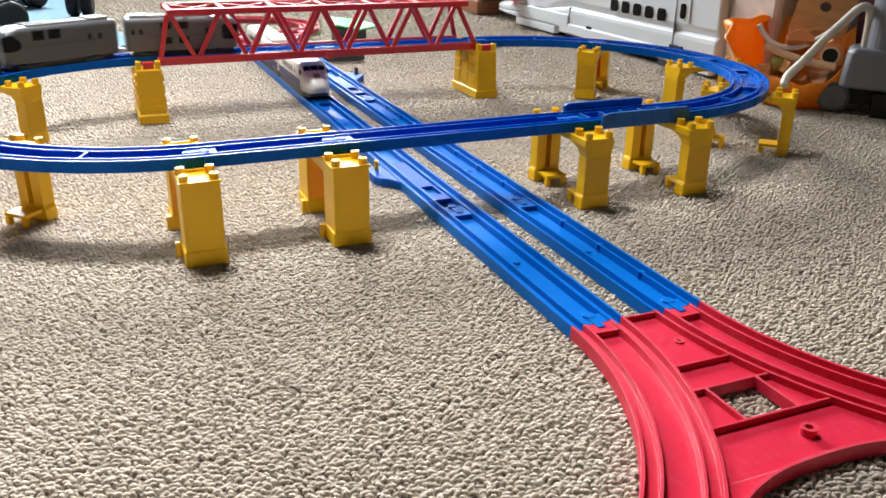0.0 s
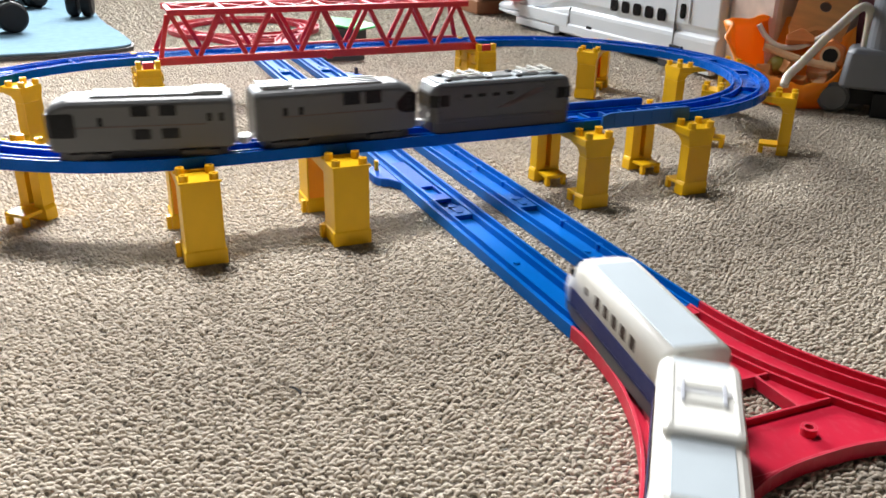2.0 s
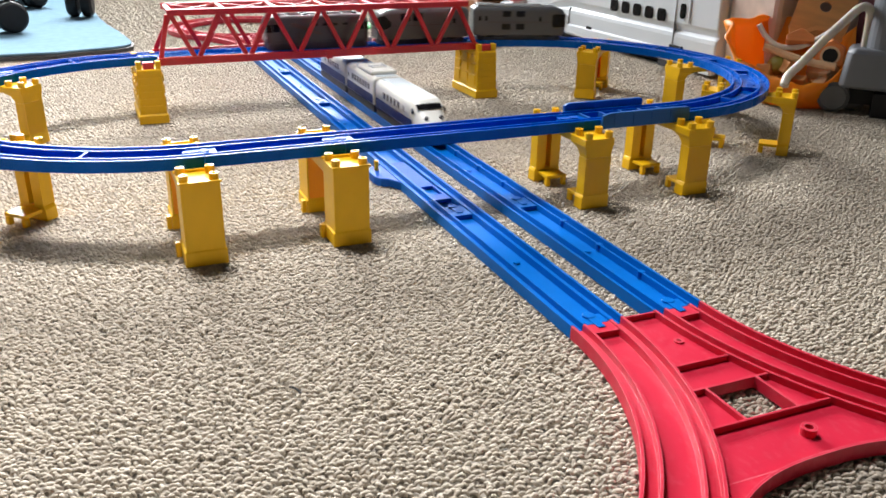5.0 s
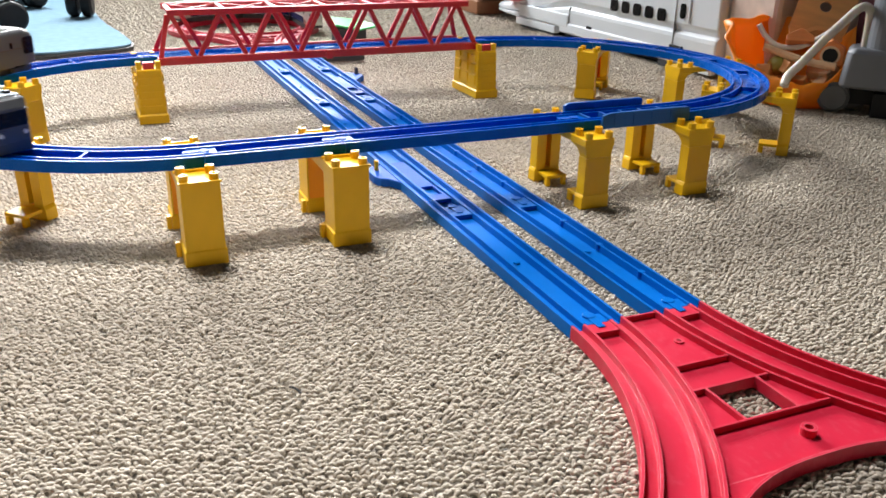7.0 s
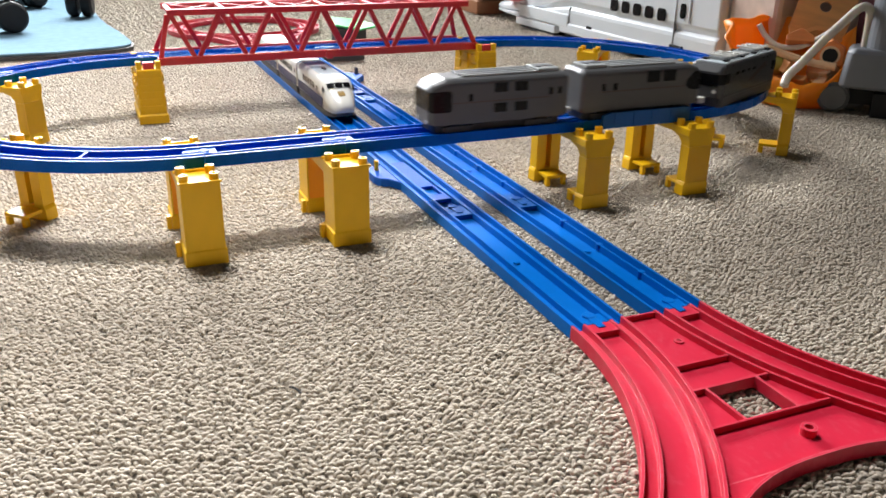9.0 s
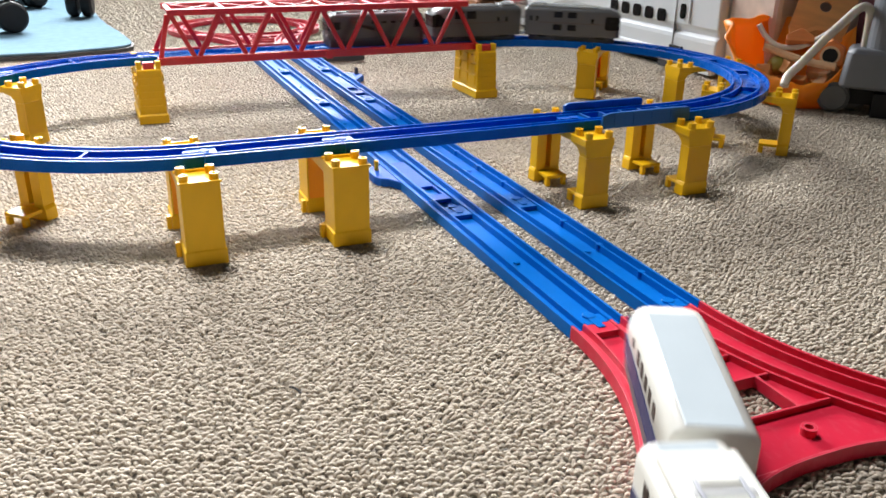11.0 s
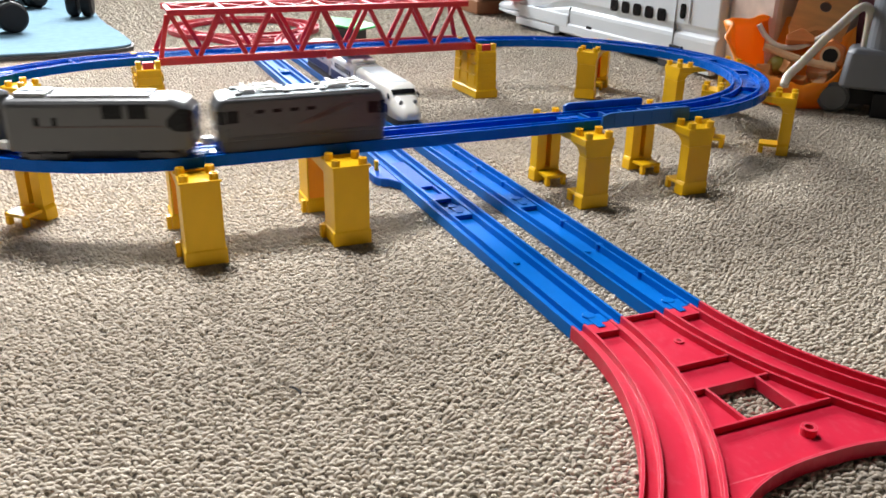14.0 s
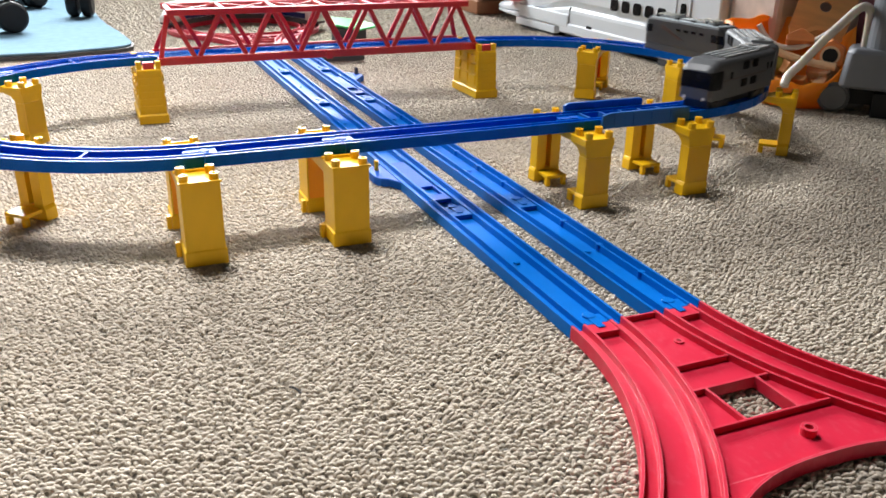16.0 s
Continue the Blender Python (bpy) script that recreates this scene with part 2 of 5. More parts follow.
def loop_at(s):
    """Raised loop, from the middle of its front straight, in its own plan: x, y, heading."""
    arc = math.pi * R_CURVE
    total = 4 * RAIL + 2 * arc
    s = s % total
    if s < RAIL:
        return s, 0.0, 0.0
    s -= RAIL
    if s < arc:
        a = s / R_CURVE
        return RAIL + R_CURVE * math.sin(a), R_CURVE - R_CURVE * math.cos(a), a
    s -= arc
    if s < 2 * RAIL:
        return RAIL - s, 2 * R_CURVE, math.pi
    s -= 2 * RAIL
    if s < arc:
        a = s / R_CURVE
        return -RAIL - R_CURVE * math.sin(a), R_CURVE + R_CURVE * math.cos(a), math.pi + a
    return -RAIL + s - arc, 0.0, 0.0


LOOP_LENGTH = 4 * RAIL + 2 * math.pi * R_CURVE

# floor circuit: two straights of five rails, a forked red rail and a small turning circle at each end
FORK_R, FORK_A, LEAD, STRAIGHT = 0.25, math.radians(42), 0.0002, 5 * RAIL
TURN_R = (GAP / 2 + FORK_R * (1 - math.cos(FORK_A)) + LEAD * math.sin(FORK_A)) / math.cos(FORK_A)
FORK_L = FORK_R * FORK_A
TURN_L = TURN_R * (math.pi + 2 * FORK_A)
BALLOON = 2 * FORK_L + 2 * LEAD + TURN_L
LAP = 2 * STRAIGHT + 2 * BALLOON


def balloon_at(s):
    """Turning end that starts at (0, 0) towards -y and comes back at (GAP, 0) towards +y."""
    h = -math.pi / 2
    if s > BALLOON / 2:
        x, y, a = balloon_at(BALLOON - s)
        return GAP - x, y, -a
    if s < FORK_L:
        a = s / FORK_R
        return -FORK_R * (1 - math.cos(a)), -FORK_R * math.sin(a), h - a
    x, y = -FORK_R * (1 - math.cos(FORK_A)), -FORK_R * math.sin(FORK_A)
    s -= FORK_L
    h -= FORK_A
    if s < LEAD:
        return x + s * math.cos(h), y + s * math.sin(h), h
    x, y = x + LEAD * math.cos(h), y + LEAD * math.sin(h)
    s -= LEAD
    cx, cy = x - TURN_R * math.sin(h), y + TURN_R * math.cos(h)
    a = s / TURN_R
    return cx + TURN_R * math.sin(h + a), cy - TURN_R * math.cos(h + a), h + a


def circuit_at(s):
    """Floor circuit from the near end of the track that runs towards the viewer."""
    s = s % LAP
    if s < BALLOON:
        return balloon_at(s)
    s -= BALLOON
    if s < STRAIGHT:
        return GAP, s, math.pi / 2
    s -= STRAIGHT
    if s < BALLOON:
        x, y, a = balloon_at(s)
        return GAP - x, STRAIGHT - y, a + math.pi
    s -= BALLOON
    return 0.0, STRAIGHT - s, -math.pi / 2


# ---------------------------------------------------------------- room
def build_room():
    x0, x1, y0, y1, h, t = -2.6, 2.6, -2.4, 2.62, 1.42, 0.12
    bm = bmesh.new()
    box(bm, x0, x1, y0, y1, -0.05, -0.0040)
    tagged(part("floor", bm, BACKING), "beige looped wool carpet floor of a living room", "floor", kind="structure")
    wx0, wx1, wz0, wz1 = -0.87, 0.67, 0.76, 1.36
    walls = {
        "wall_west": [(x0 - t, x0, y0 - t, y1 + t, -0.05, h)],
        "wall_east": [(x1, x1 + t, y0 - t, y1 + t, -0.05, h)],
        "wall_south": [(x0, x1, y0 - t, y0, -0.05, h)],
        "wall_north": [(x0, wx0, y1, y1 + t, -0.05, h), (wx1, x1, y1, y1 + t, -0.05, h),
                       (wx0, wx1, y1, y1 + t, -0.05, wz0), (wx0, wx1, y1, y1 + t, wz1, h)],
    }
    for name, rows in walls.items():
        tagged(part(name, boxes(*rows), PLASTER), "unseen plain room wall, dark to cut bounced light", "wall", kind="structure")
    # unseen low ceiling, added to hold the overhead lamp's opening
    rx0, rx1, ry0, ry1 = -0.55, -0.09, 0.47, 0.86
    bm = boxes((x0, x1, y0, ry0, h, h + t), (x0, x1, ry1, y1, h, h + t), (x0, rx0, ry0, ry1, h, h + t), (rx1, x1, ry0, ry1, h, h + t))
    tagged(part("ceiling", bm, PLASTER), "unseen dark ceiling with an opening for the overhead lamp", "ceiling", kind="structure")


build_room()


# ---------------------------------------------------------------- rails
def profile(mid):
    """Cross-section of a toy rail: outer rims, wheel grooves, inner ridges, sunken middle."""
    half = [(-0.019, 0.0), (-0.019, 0.009), (-0.0172, 0.009), (-0.0170, 0.0040), (-0.0106, 0.0040),
            (-0.0104, 0.0086), (-0.0088, 0.0086), (-0.0086, mid)]
    return half + [(-x, z) for x, z in reversed(half)]


def rail_mesh(stations, mat, name, parent, label="", end=0.011, length=None):
    """Sweeps the section along stations of (s, x, y, heading); the middle is raised near the ends."""
    bm = bmesh.new()
    rings = []
    total = stations[-1][0]
    for s, x, y, h in stations:
        nx, ny = -math.sin(h), math.cos(h)
        mids = [0.0030]
        if s < end - 1e-6 or s > total - end + 1e-6:
            mids = [0.0072]
        elif abs(s - end) < 1e-6:
            mids = [0.0072, 0.0030]
        elif abs(s - (total - end)) < 1e-6:
            mids = [0.0030, 0.0072]
        for mid in mids:
            rings.append([(x - nx * o, y - ny * o, z) for o, z in profile(mid)])
    loft(bm, rings)
    return part(name, bm, mat, parent, label, bevel=0.0005)


def stations(fn, s0, s1, steps, end=0.011, slack=0.0002):
    total = s1 - s0 - 2 * slack
    ss = sorted({0.0, end, total - end, total, *[total * k / steps for k in range(steps + 1)]})
    ss = [a for i, a in enumerate(ss) if i == 0 or a - ss[i - 1] > 1e-5]
    return [(a, *fn(s0 + slack + a)) for a in ss]


def joint_marks(parent, fn, s, mat):
    """The keyhole tongue that locks two rails."""
    x, y, h = fn(s)
    bm = bmesh.new()
    box(bm, -0.010, 0.006, -0.0026, 0.0026, 0.0070, 0.0080)
    rod(bm, (0.006, 0, 0.0068), (0.006, 0, 0.0084), 0.0042, 14)
    part("joint_tongue", bm, mat, parent, bevel=0.0003, m=pose(x, y, 0, 0, 0, math.degrees(h)))


def build_loop():
    plan = [("half_rail", -RAIL, -RAIL / 2), ("straight_rail", -RAIL / 2, RAIL / 2), ("guard_rail", RAIL / 2, RAIL)]
    arc = math.pi * R_CURVE / 4
    for k in range(4):
        plan.append(("curved_rail", RAIL + k * arc, RAIL + (k + 1) * arc))
    a = RAIL + 4 * arc
    plan += [("straight_rail", a, a + RAIL), ("straight_rail", a + RAIL, a + 2 * RAIL)]
    a += 2 * RAIL
    for k in range(4):
        plan.append(("curved_rail", a + k * arc, a + (k + 1) * arc))
    for name, s0, s1 in plan:
        curved = name == "curved_rail"
        what = {"curved_rail": "blue plastic curved toy rail raised on yellow piers",
                "guard_rail": "blue plastic half rail with low side walls on piers",
                "half_rail": "short blue plastic toy rail raised on yellow piers",
                "straight_rail": "blue plastic straight toy rail raised on piers"}[name]
        rail = empty(name, LOOP_FRAME @ pose(0, 0, LOOP_BASE), what, "toy rail", "rails of the raised loop")
        rail_mesh(stations(loop_at, s0, s1, 14 if curved else 2), BLUE_SHADED, "body", rail)
        joint_marks(rail, loop_at, s1 - 0.004, BLUE_MATT)
        if curved:
            x, y, h = loop_at((s0 + s1) / 2)
            part("cross_web", boxes((-0.001, 0.001, -0.0088, 0.0088, 0.0042, 0.0080)), BLUE_SHADED, rail, m=pose(x, y, 0, 0, 0, math.degrees(h)))
        if name == "guard_rail":
            for k in range(5):
                x = s0 + 0.012 + k * 0.021
                part("cross_tie", boxes((x, x + 0.0022, -0.0088, 0.0088, 0.0042, 0.0088)), BLUE_WALL, rail)
            for side in (-1, 1):
                y0 = side * 0.0215
                bm = bmesh.new()
                out = [(s0 + 0.018, 0.001), (s1 + 0.004, 0.001), (s1 + 0.004, 0.0140), (s1 + 0.001, 0.0150), (s0 + 0.026, 0.0150), (s0 + 0.018, 0.0128)]
                if side > 0:
                    out = [(s0 + 0.004, 0.001), (s1 - 0.018, 0.001), (s1 - 0.018, 0.0135), (s1 - 0.020, 0.0155), (s0 + 0.008, 0.0155), (s0 + 0.004, 0.0135)]
                loft(bm, [[(x, y0 - 0.0016, z) for x, z in out], [(x, y0 + 0.0016, z) for x, z in out]])
                wall = part("side_wall", bm, BLUE_WALL, rail, "slate blue side wall", bevel=0.0004)
                for k in range(4):
                    x = out[0][0] + 0.012 + k * 0.02
                    part("wall_rib", boxes((x, x + 0.0012, y0 - 0.0022, y0 + 0.0022, 0.002, 0.0135)), BLUE_WALL, wall)


build_loop()


def build_floor_tracks():
    for x0, stop_k in ((0.0, 1), (GAP, 3)):
        for k in range(5):
            stop = k == stop_k
            name = "stop_rail" if stop else "straight_rail"
            rail = empty(name, pose(x0, 0, 0), "blue plastic stop rail with a side lever on the carpet" if stop else "blue plastic straight toy rail lying on the carpet",
                         "toy rail", "straight floor rails")
            fn = lambda s: (0.0, s, math.pi / 2)
            rail_mesh(stations(fn, k * RAIL, (k + 1) * RAIL, 2), BLUE, "body", rail)
            joint_marks(rail, fn, k * RAIL + 0.004, BLUE)
            y0 = k * RAIL
            for q in (0.25, 0.5, 0.75) if x0 else ():
                bm = bmesh.new()
                rod(bm, (0.0100, y0 + q * RAIL, 0.0042), (0.0100, y0 + q * RAIL, 0.0088), 0.0027, 12)
                part("rib_stud", bm, BLUE, rail)
            bm = bmesh.new()
            rod(bm, (0, y0 + RAIL / 2, 0.004), (0, y0 + RAIL / 2, 0.0046), 0.0025, 14)
            part("mould_mark", bm, BLUE, rail)
            if stop:
                side = -1 if x0 == 0 else 1
                bm = bmesh.new()
                out = [(0.019, y0 + 0.105), (0.019, y0 + 0.168), (0.036, y0 + 0.160), (0.041, y0 + 0.150), (0.041, y0 + 0.138), (0.034, y0 + 0.130)]
                lever = (0.034, y0 + 0.152, 0.0028)
                if side < 0:
                    out = [(0.019, y0 + 0.084), (0.019, y0 + 0.142), (0.030, y0 + 0.139), (0.0345, y0 + 0.133), (0.0365, y0 + 0.124), (0.0365, y0 + 0.110), (0.033, y0 + 0.101), (0.026, y0 + 0.097)]
                    lever = (0.0285, y0 + 0.127, 0.0022)
                prism(bm, [(side * a, b) for a, b in out], 0.0, 0.0085)
                part("lever_box", bm, BLUE_MATT, rail, bevel=0.0012)
                bm = bmesh.new()
                rod(bm, (side * lever[0], lever[1], 0.008), (side * lever[0], lever[1], 0.018), lever[2], 12)
                part("stop_lever", bm, YELLOW if side < 0 else CHARCOAL, rail, "small yellow stop lever" if side < 0 else "small dark stop lever")
                part("stop_plate", boxes((-0.0078, 0.0078, y0 + 0.07, y0 + 0.15, 0.0042, 0.0066), (-0.0078, 0.0078, y0 + 0.03, y0 + 0.045, 0.0042, 0.0076),
                                         (-0.0078, -0.0056, y0 + 0.045, y0 + 0.07, 0.0042, 0.0072), (0.0056, 0.0078, y0 + 0.045, y0 + 0.07, 0.0042, 0.0072)), BLUE_MATT, rail, bevel=0.0004)


build_floor_tracks()


def build_fork(m, label):
    """Forked red rail: two curving arms with a ribbed web between them."""
    rail = empty("forked_rail", m, label, "toy rail", "red turning rails")
    arm = lambda s: balloon_at(s)
    rail_mesh(stations(arm, 0, FORK_L, 16), RED, "arm", rail)
    right = lambda s: balloon_at(BALLOON - FORK_L + s)
    rail_mesh(stations(right, 0, FORK_L, 16), RED, "arm", rail)
    cx = GAP / 2

    def inner(y):
        """Inner rim of the web at depth y (half-width from the middle)."""
        r = FORK_R + HALF_W
        return GAP / 2 - HALF_W + (FORK_R - math.sqrt(max(0, r * r - y * y)) + HALF_W)

    def strip(ys, z0, z1, lo=None, hi=None):
        rings = []
        for y in ys:
            w = inner(y) + 0.0005
            x0, x1 = cx - w if lo is None else lo, cx + w if hi is None else hi
            rings.append([(x0, -y, z0), (x1, -y, z0), (x1, -y, z1), (x0, -y, z1)])
        bm = loft(bmesh.new(), rings)
        return bm
    part("web_plate", strip([0.0005, 0.03, 0.062, 0.087], 0.001, 0.0045), RED, rail)
    part("web_plate", strip([0.087, 0.10, 0.118], 0.001, 0.0045, hi=cx - 0.0165), RED, rail)
    part("web_plate", strip([0.087, 0.10, 0.118], 0.001, 0.0045, lo=cx + 0.0165), RED, rail)
    # apron with the arched edge
    ys = [0.118, 0.130, 0.142, 0.153]
    top = strip(ys, 0.001, 0.0045)
    part("apron_plate", top, RED, rail)
    for side in (-1, 1):
        bm = bmesh.new()
        n = 8
        low, high = [], []
        for k in range(n + 1):
            x = 0.004 + (inner(0.176) - 0.004) * k / n
            edge = 0.155 + 0.0235 * (x / inner(0.176)) ** 2.6
            yy = 0.153
            r = FORK_R + HALF_W
            xc = x - (GAP / 2 - HALF_W) - HALF_W
            if x > inner(0.153):
                yy = math.sqrt(max(0, r * r - (FORK_R - xc) ** 2))
            low.append((cx + side * x, -min(yy, edge)))
            high.append((cx + side * x, -edge))
        outline = low + high[::-1]
        prism(bm, outline, 0.001, 0.0045)
        part("apron_plate", bm, RED, rail)
    # arched rim
    bm = bmesh.new()
    pts = []
    for k in range(-10, 11):
        x = inner(0.176) * k / 10
        pts.append((cx + x, -(0.155 + 0.0235 * abs(k / 10) ** 2.6)))
    for (xa, ya), (xb, yb) in zip(pts, pts[1:]):
        box_between(bm, xa, ya, xb, yb, 0.0016, 0.0, 0.0088)
    part("arched_rim", bm, RED, rail)
    for y in (0.001, 0.062, 0.0865, 0.1185):
        w = inner(y)
        part("cross_rib", boxes((cx - w, cx + w, -y - 0.0008, -y + 0.0008, 0.002, 0.0082)), RED, rail, bevel=0.0003)
    for x in (-0.0172, 0.0172):
        part("hole_rim", boxes((cx + x - 0.0008, cx + x + 0.0008, -0.118, -0.0873, 0.001, 0.0082)), RED, rail)
    for x, y, r, h in ((cx + 0.007, -0.136, 0.0042, 0.0045), (cx + 0.006, -0.034, 0.003, 0.001)):
        bm = bmesh.new()
        ring = []
        for k in range(16):
            t = 2 * math.pi * k / 16
            ring.append((math.cos(t), math.sin(t)))
        loft(bm, [[(x + r * a, y + r * b, 0.0045) for a, b in ring], [(x + r * a, y + r * b, 0.0045 + h) for a, b in ring],
                  [(x + r * .55 * a, y + r * .55 * b, 0.0045 + h) for a, b in ring], [(x + r * .55 * a, y + r * .55 * b, 0.0046) for a, b in ring]])
        part("moulded_boss", bm, RED, rail)
    return rail


def box_between(bm, xa, ya, xb, yb, w, z0, z1):
    d = Vector((xb - xa, yb - ya, 0)).normalized()
    n = Vector((-d.y, d.x, 0)) * w / 2
    loft(bm, [[(xa + n.x, ya + n.y, z0), (xa - n.x, ya - n.y, z0), (xa - n.x, ya - n.y, z1), (xa + n.x, ya + n.y, z1)],
              [(xb + n.x, yb + n.y, z0), (xb - n.x, yb - n.y, z0), (xb - n.x, yb - n.y, z1), (xb + n.x, yb + n.y, z1)]])


def build_turn(m, label):
    rail = empty("turning_rail", m, label, "toy rail", "red turning rails")
    rail_mesh(stations(balloon_at, FORK_L, BALLOON - FORK_L, 64), RED, "body", rail)
    return rail


FAR_END = pose(GAP, STRAIGHT, 0, 0, 0, 180)
build_fork(pose(0, 0, 0), "red plastic forked toy rail on the carpet")
build_turn(pose(0, 0, 0), "red plastic turning circle rail on the carpet")
build_fork(FAR_END, "red plastic forked toy rail beyond the bridge")
build_turn(FAR_END, "red plastic turning circle rail beyond the bridge")


# ---------------------------------------------------------------- piers
def studs(parent, cx, cy, z, dx, dy, r=0.0034, h=0.0055):
    for sx in (-1, 1):
        for sy in (-1, 1):
            bm = bmesh.new()
            ring = [(math.cos(2 * math.pi * k / 12), math.sin(2 * math.pi * k / 12)) for k in range(12)]
            x, y = cx + sx * dx, cy + sy * dy
            loft(bm, [[(x + r * a, y + r * b, z) for a, b in ring], [(x + r * a, y + r * b, z + h) for a, b in ring],
                      [(x + .5 * r * a, y + .5 * r * b, z + h) for a, b in ring], [(x + .5 * r * a, y + .5 * r * b, z + h - .002) for a, b in ring]])
            part("stud", bm, YELLOW, parent)


def box_pier():
    """Pier of two plain box legs with a saddle between them under the rail."""
    p = empty("box_pier", pose(0, 0, 0), "yellow plastic toy pier with two box legs under the raised rail", "toy pier", "yellow piers")
    for side in (-1, 1):
        bm = bmesh.new()
        y0, y1 = side * 0.0262, side * 0.0552
        rings = []
        for z, w, g in ((0, 0.0152, 0.0006), (0.011, 0.0152, 0.0006), (0.012, 0.0140, 0), (0.0625, 0.0140, 0)):
            ya, yb = min(y0, y1) - g, max(y0, y1) + g
            rings.append([(-w, ya, z), (w, ya, z), (w, yb, z), (-w, yb, z)])
        loft(bm, rings)
        leg = part("leg", bm, YELLOW, p, bevel=0.0007)
        studs(leg, 0, side * 0.0407, 0.0625, 0.0105, 0.0098)
        part("rim", boxes((-0.015, 0.015, y0 - 0.0006, y0 + 0.0012, 0.0625, 0.0645)), YELLOW, leg)
        part("rim", boxes((-0.015, 0.015, y1 - 0.0012, y1 + 0.0006, 0.0625, 0.0638)), YELLOW, leg)
        part("foot", boxes((-0.019, -0.0152, y0 + 0.004 * side - 0.003, y0 + 0.004 * side + 0.003, 0, 0.011)), YELLOW, leg, bevel=0.0005)
    part("saddle", boxes((-0.0135, 0.0135, -0.0262, 0.0262, 0.052, LOOP_BASE - 0.0001)), YELLOW, p, bevel=0.0006)
    # opaque amber panel paints in the light that glows through the leg
    part("lit_panel", boxes((-0.0128, 0.0128, 0.0255, 0.0261, 0.013, 0.052)), GLOW_AMBER, p, "inner panel coloured as light glowing through the leg")
    return p


def slim_pier():
    """Pier of two slimmer legs with flared heads and foot plates."""
    p = empty("slim_pier", pose(0, 0, 0), "yellow plastic toy pier with flared heads and foot plates", "toy pier", "yellow piers")
    for side in (-1, 1):
        yi, yo = side * 0.0365, side * 0.0485

        def block(levels, x0=None, x1=None):
            rings = []
            for z, w, inset in levels:
                a = yi + side * inset
                ya, yb = min(a, yo), max(a, yo)
                xa, xb = -w if x0 is None else x0, w if x1 is None else x1
                rings.append([(xa, ya, z), (xb, ya, z), (xb, yb, z), (xa, yb, z)])
            return loft(bmesh.new(), rings)
        leg = part("leg", block(((0, 0.0140, 0), (0.010, 0.0138, 0), (0.013, 0.0125, 0))), YELLOW, p, bevel=0.0006)
        yw = yo - side * 0.0012
        part("leg_post", boxes((-0.0125, -0.0026, min(yi, yw), max(yi, yw), 0.013, 0.046)), YELLOW, leg)
        part("leg_post", boxes((0.0026, 0.0125, min(yi, yw), max(yi, yw), 0.013, 0.046)), YELLOW, leg)
        part("outer_wall", boxes((-0.0125, 0.0125, min(yw, yo), max(yw, yo), 0.013, 0.046)), THIN_YELLOW, leg)
        part("head", block(((0.046, 0.0125, 0), (0.049, 0.0126, -0.001), (0.053, 0.0132, -0.004), (0.0565, 0.0145, -0.013), (0.0625, 0.0145, -0.0135))), YELLOW, leg, bevel=0.0006)
        ym = yo - side * 0.0030
        # orange sheet added; its colour gives the glow of light through the leg wall
        part("slot_panel", boxes((-0.0026, 0.0026, min(ym, ym - side * 0.0006), max(ym, ym - side * 0.0006), 0.013, 0.046)), THIN_GLOW, leg, "orange sheet added in the slot for the glow of light")
        studs(leg, 0, side * 0.0375, 0.0625, 0.0100, 0.0080)
        inn = side * 0.018
        part("foot_plate", boxes((-0.0105, 0.0105, min(inn, yi), max(inn, yi), 0.0075, 0.0105), (-0.0105, -0.0065, min(inn, inn + side * .005), max(inn, inn + side * .005), 0, 0.0075),
                                 (0.0065, 0.0105, min(inn, inn + side * .005), max(inn, inn + side * .005), 0, 0.0075)), YELLOW, leg, bevel=0.0006)
    part("saddle", boxes((-0.0125, 0.0125, -0.030, 0.030, 0.0555, LOOP_BASE - 0.0001)), YELLOW, p, bevel=0.0006)
    return p


def panel_pier():
    """Broad solid pier with moulded panels that carries the bridge's end."""
    p = empty("panel_pier", pose(0, 0, 0), "yellow plastic toy pier with moulded wall panels under the bridge end", "toy pier", "yellow piers")
    bm = bmesh.new()
    rings = []
    for z, w, d in ((0, 0.0165, 0.040), (0.010, 0.0165, 0.040), (0.011, 0.0150, 0.0385), (0.0625, 0.0135, 0.037)):
        rings.append([(-w, -d, z), (w, -d, z), (w, d, z), (-w, d, z)])
    loft(bm, rings)
    part("body", bm, YELLOW, p, bevel=0.0008)
    for side in (-1, 1):
        for sx in (-1, 1):
            part("corner_post", boxes((min(sx * .0075, sx * .0135), max(sx * .0075, sx * .0135), side * 0.032 - 0.004, side * 0.032 + 0.004, 0.0625, 0.0715)), YELLOW, p, bevel=0.0008)
    part("red_clip", boxes((-0.006, 0.006, -0.035, -0.026, 0.0625, 0.070)), RED_DEEP, p, "small red clip")
    for side in (-1, 1):
        for k in range(3):
            y = -0.025 + 0.025 * k
            for z0, z1 in ((0.016, 0.030), (0.034, 0.044), (0.048, 0.056)):
                x = side * 0.0146
                part("panel_moulding", boxes((x - 0.0012, x + 0.0012, y - 0.008, y + 0.008, z0, z1)), YELLOW, p, bevel=0.0004)
    for k in range(6):
        z = 0.014 + k * 0.008
        part("course", boxes((-0.0135, 0.0135, -0.0388 + 0.029 * (z - 0.008), -0.0365, z, z + 0.0072)), YELLOW, p, bevel=0.0005)
    return p


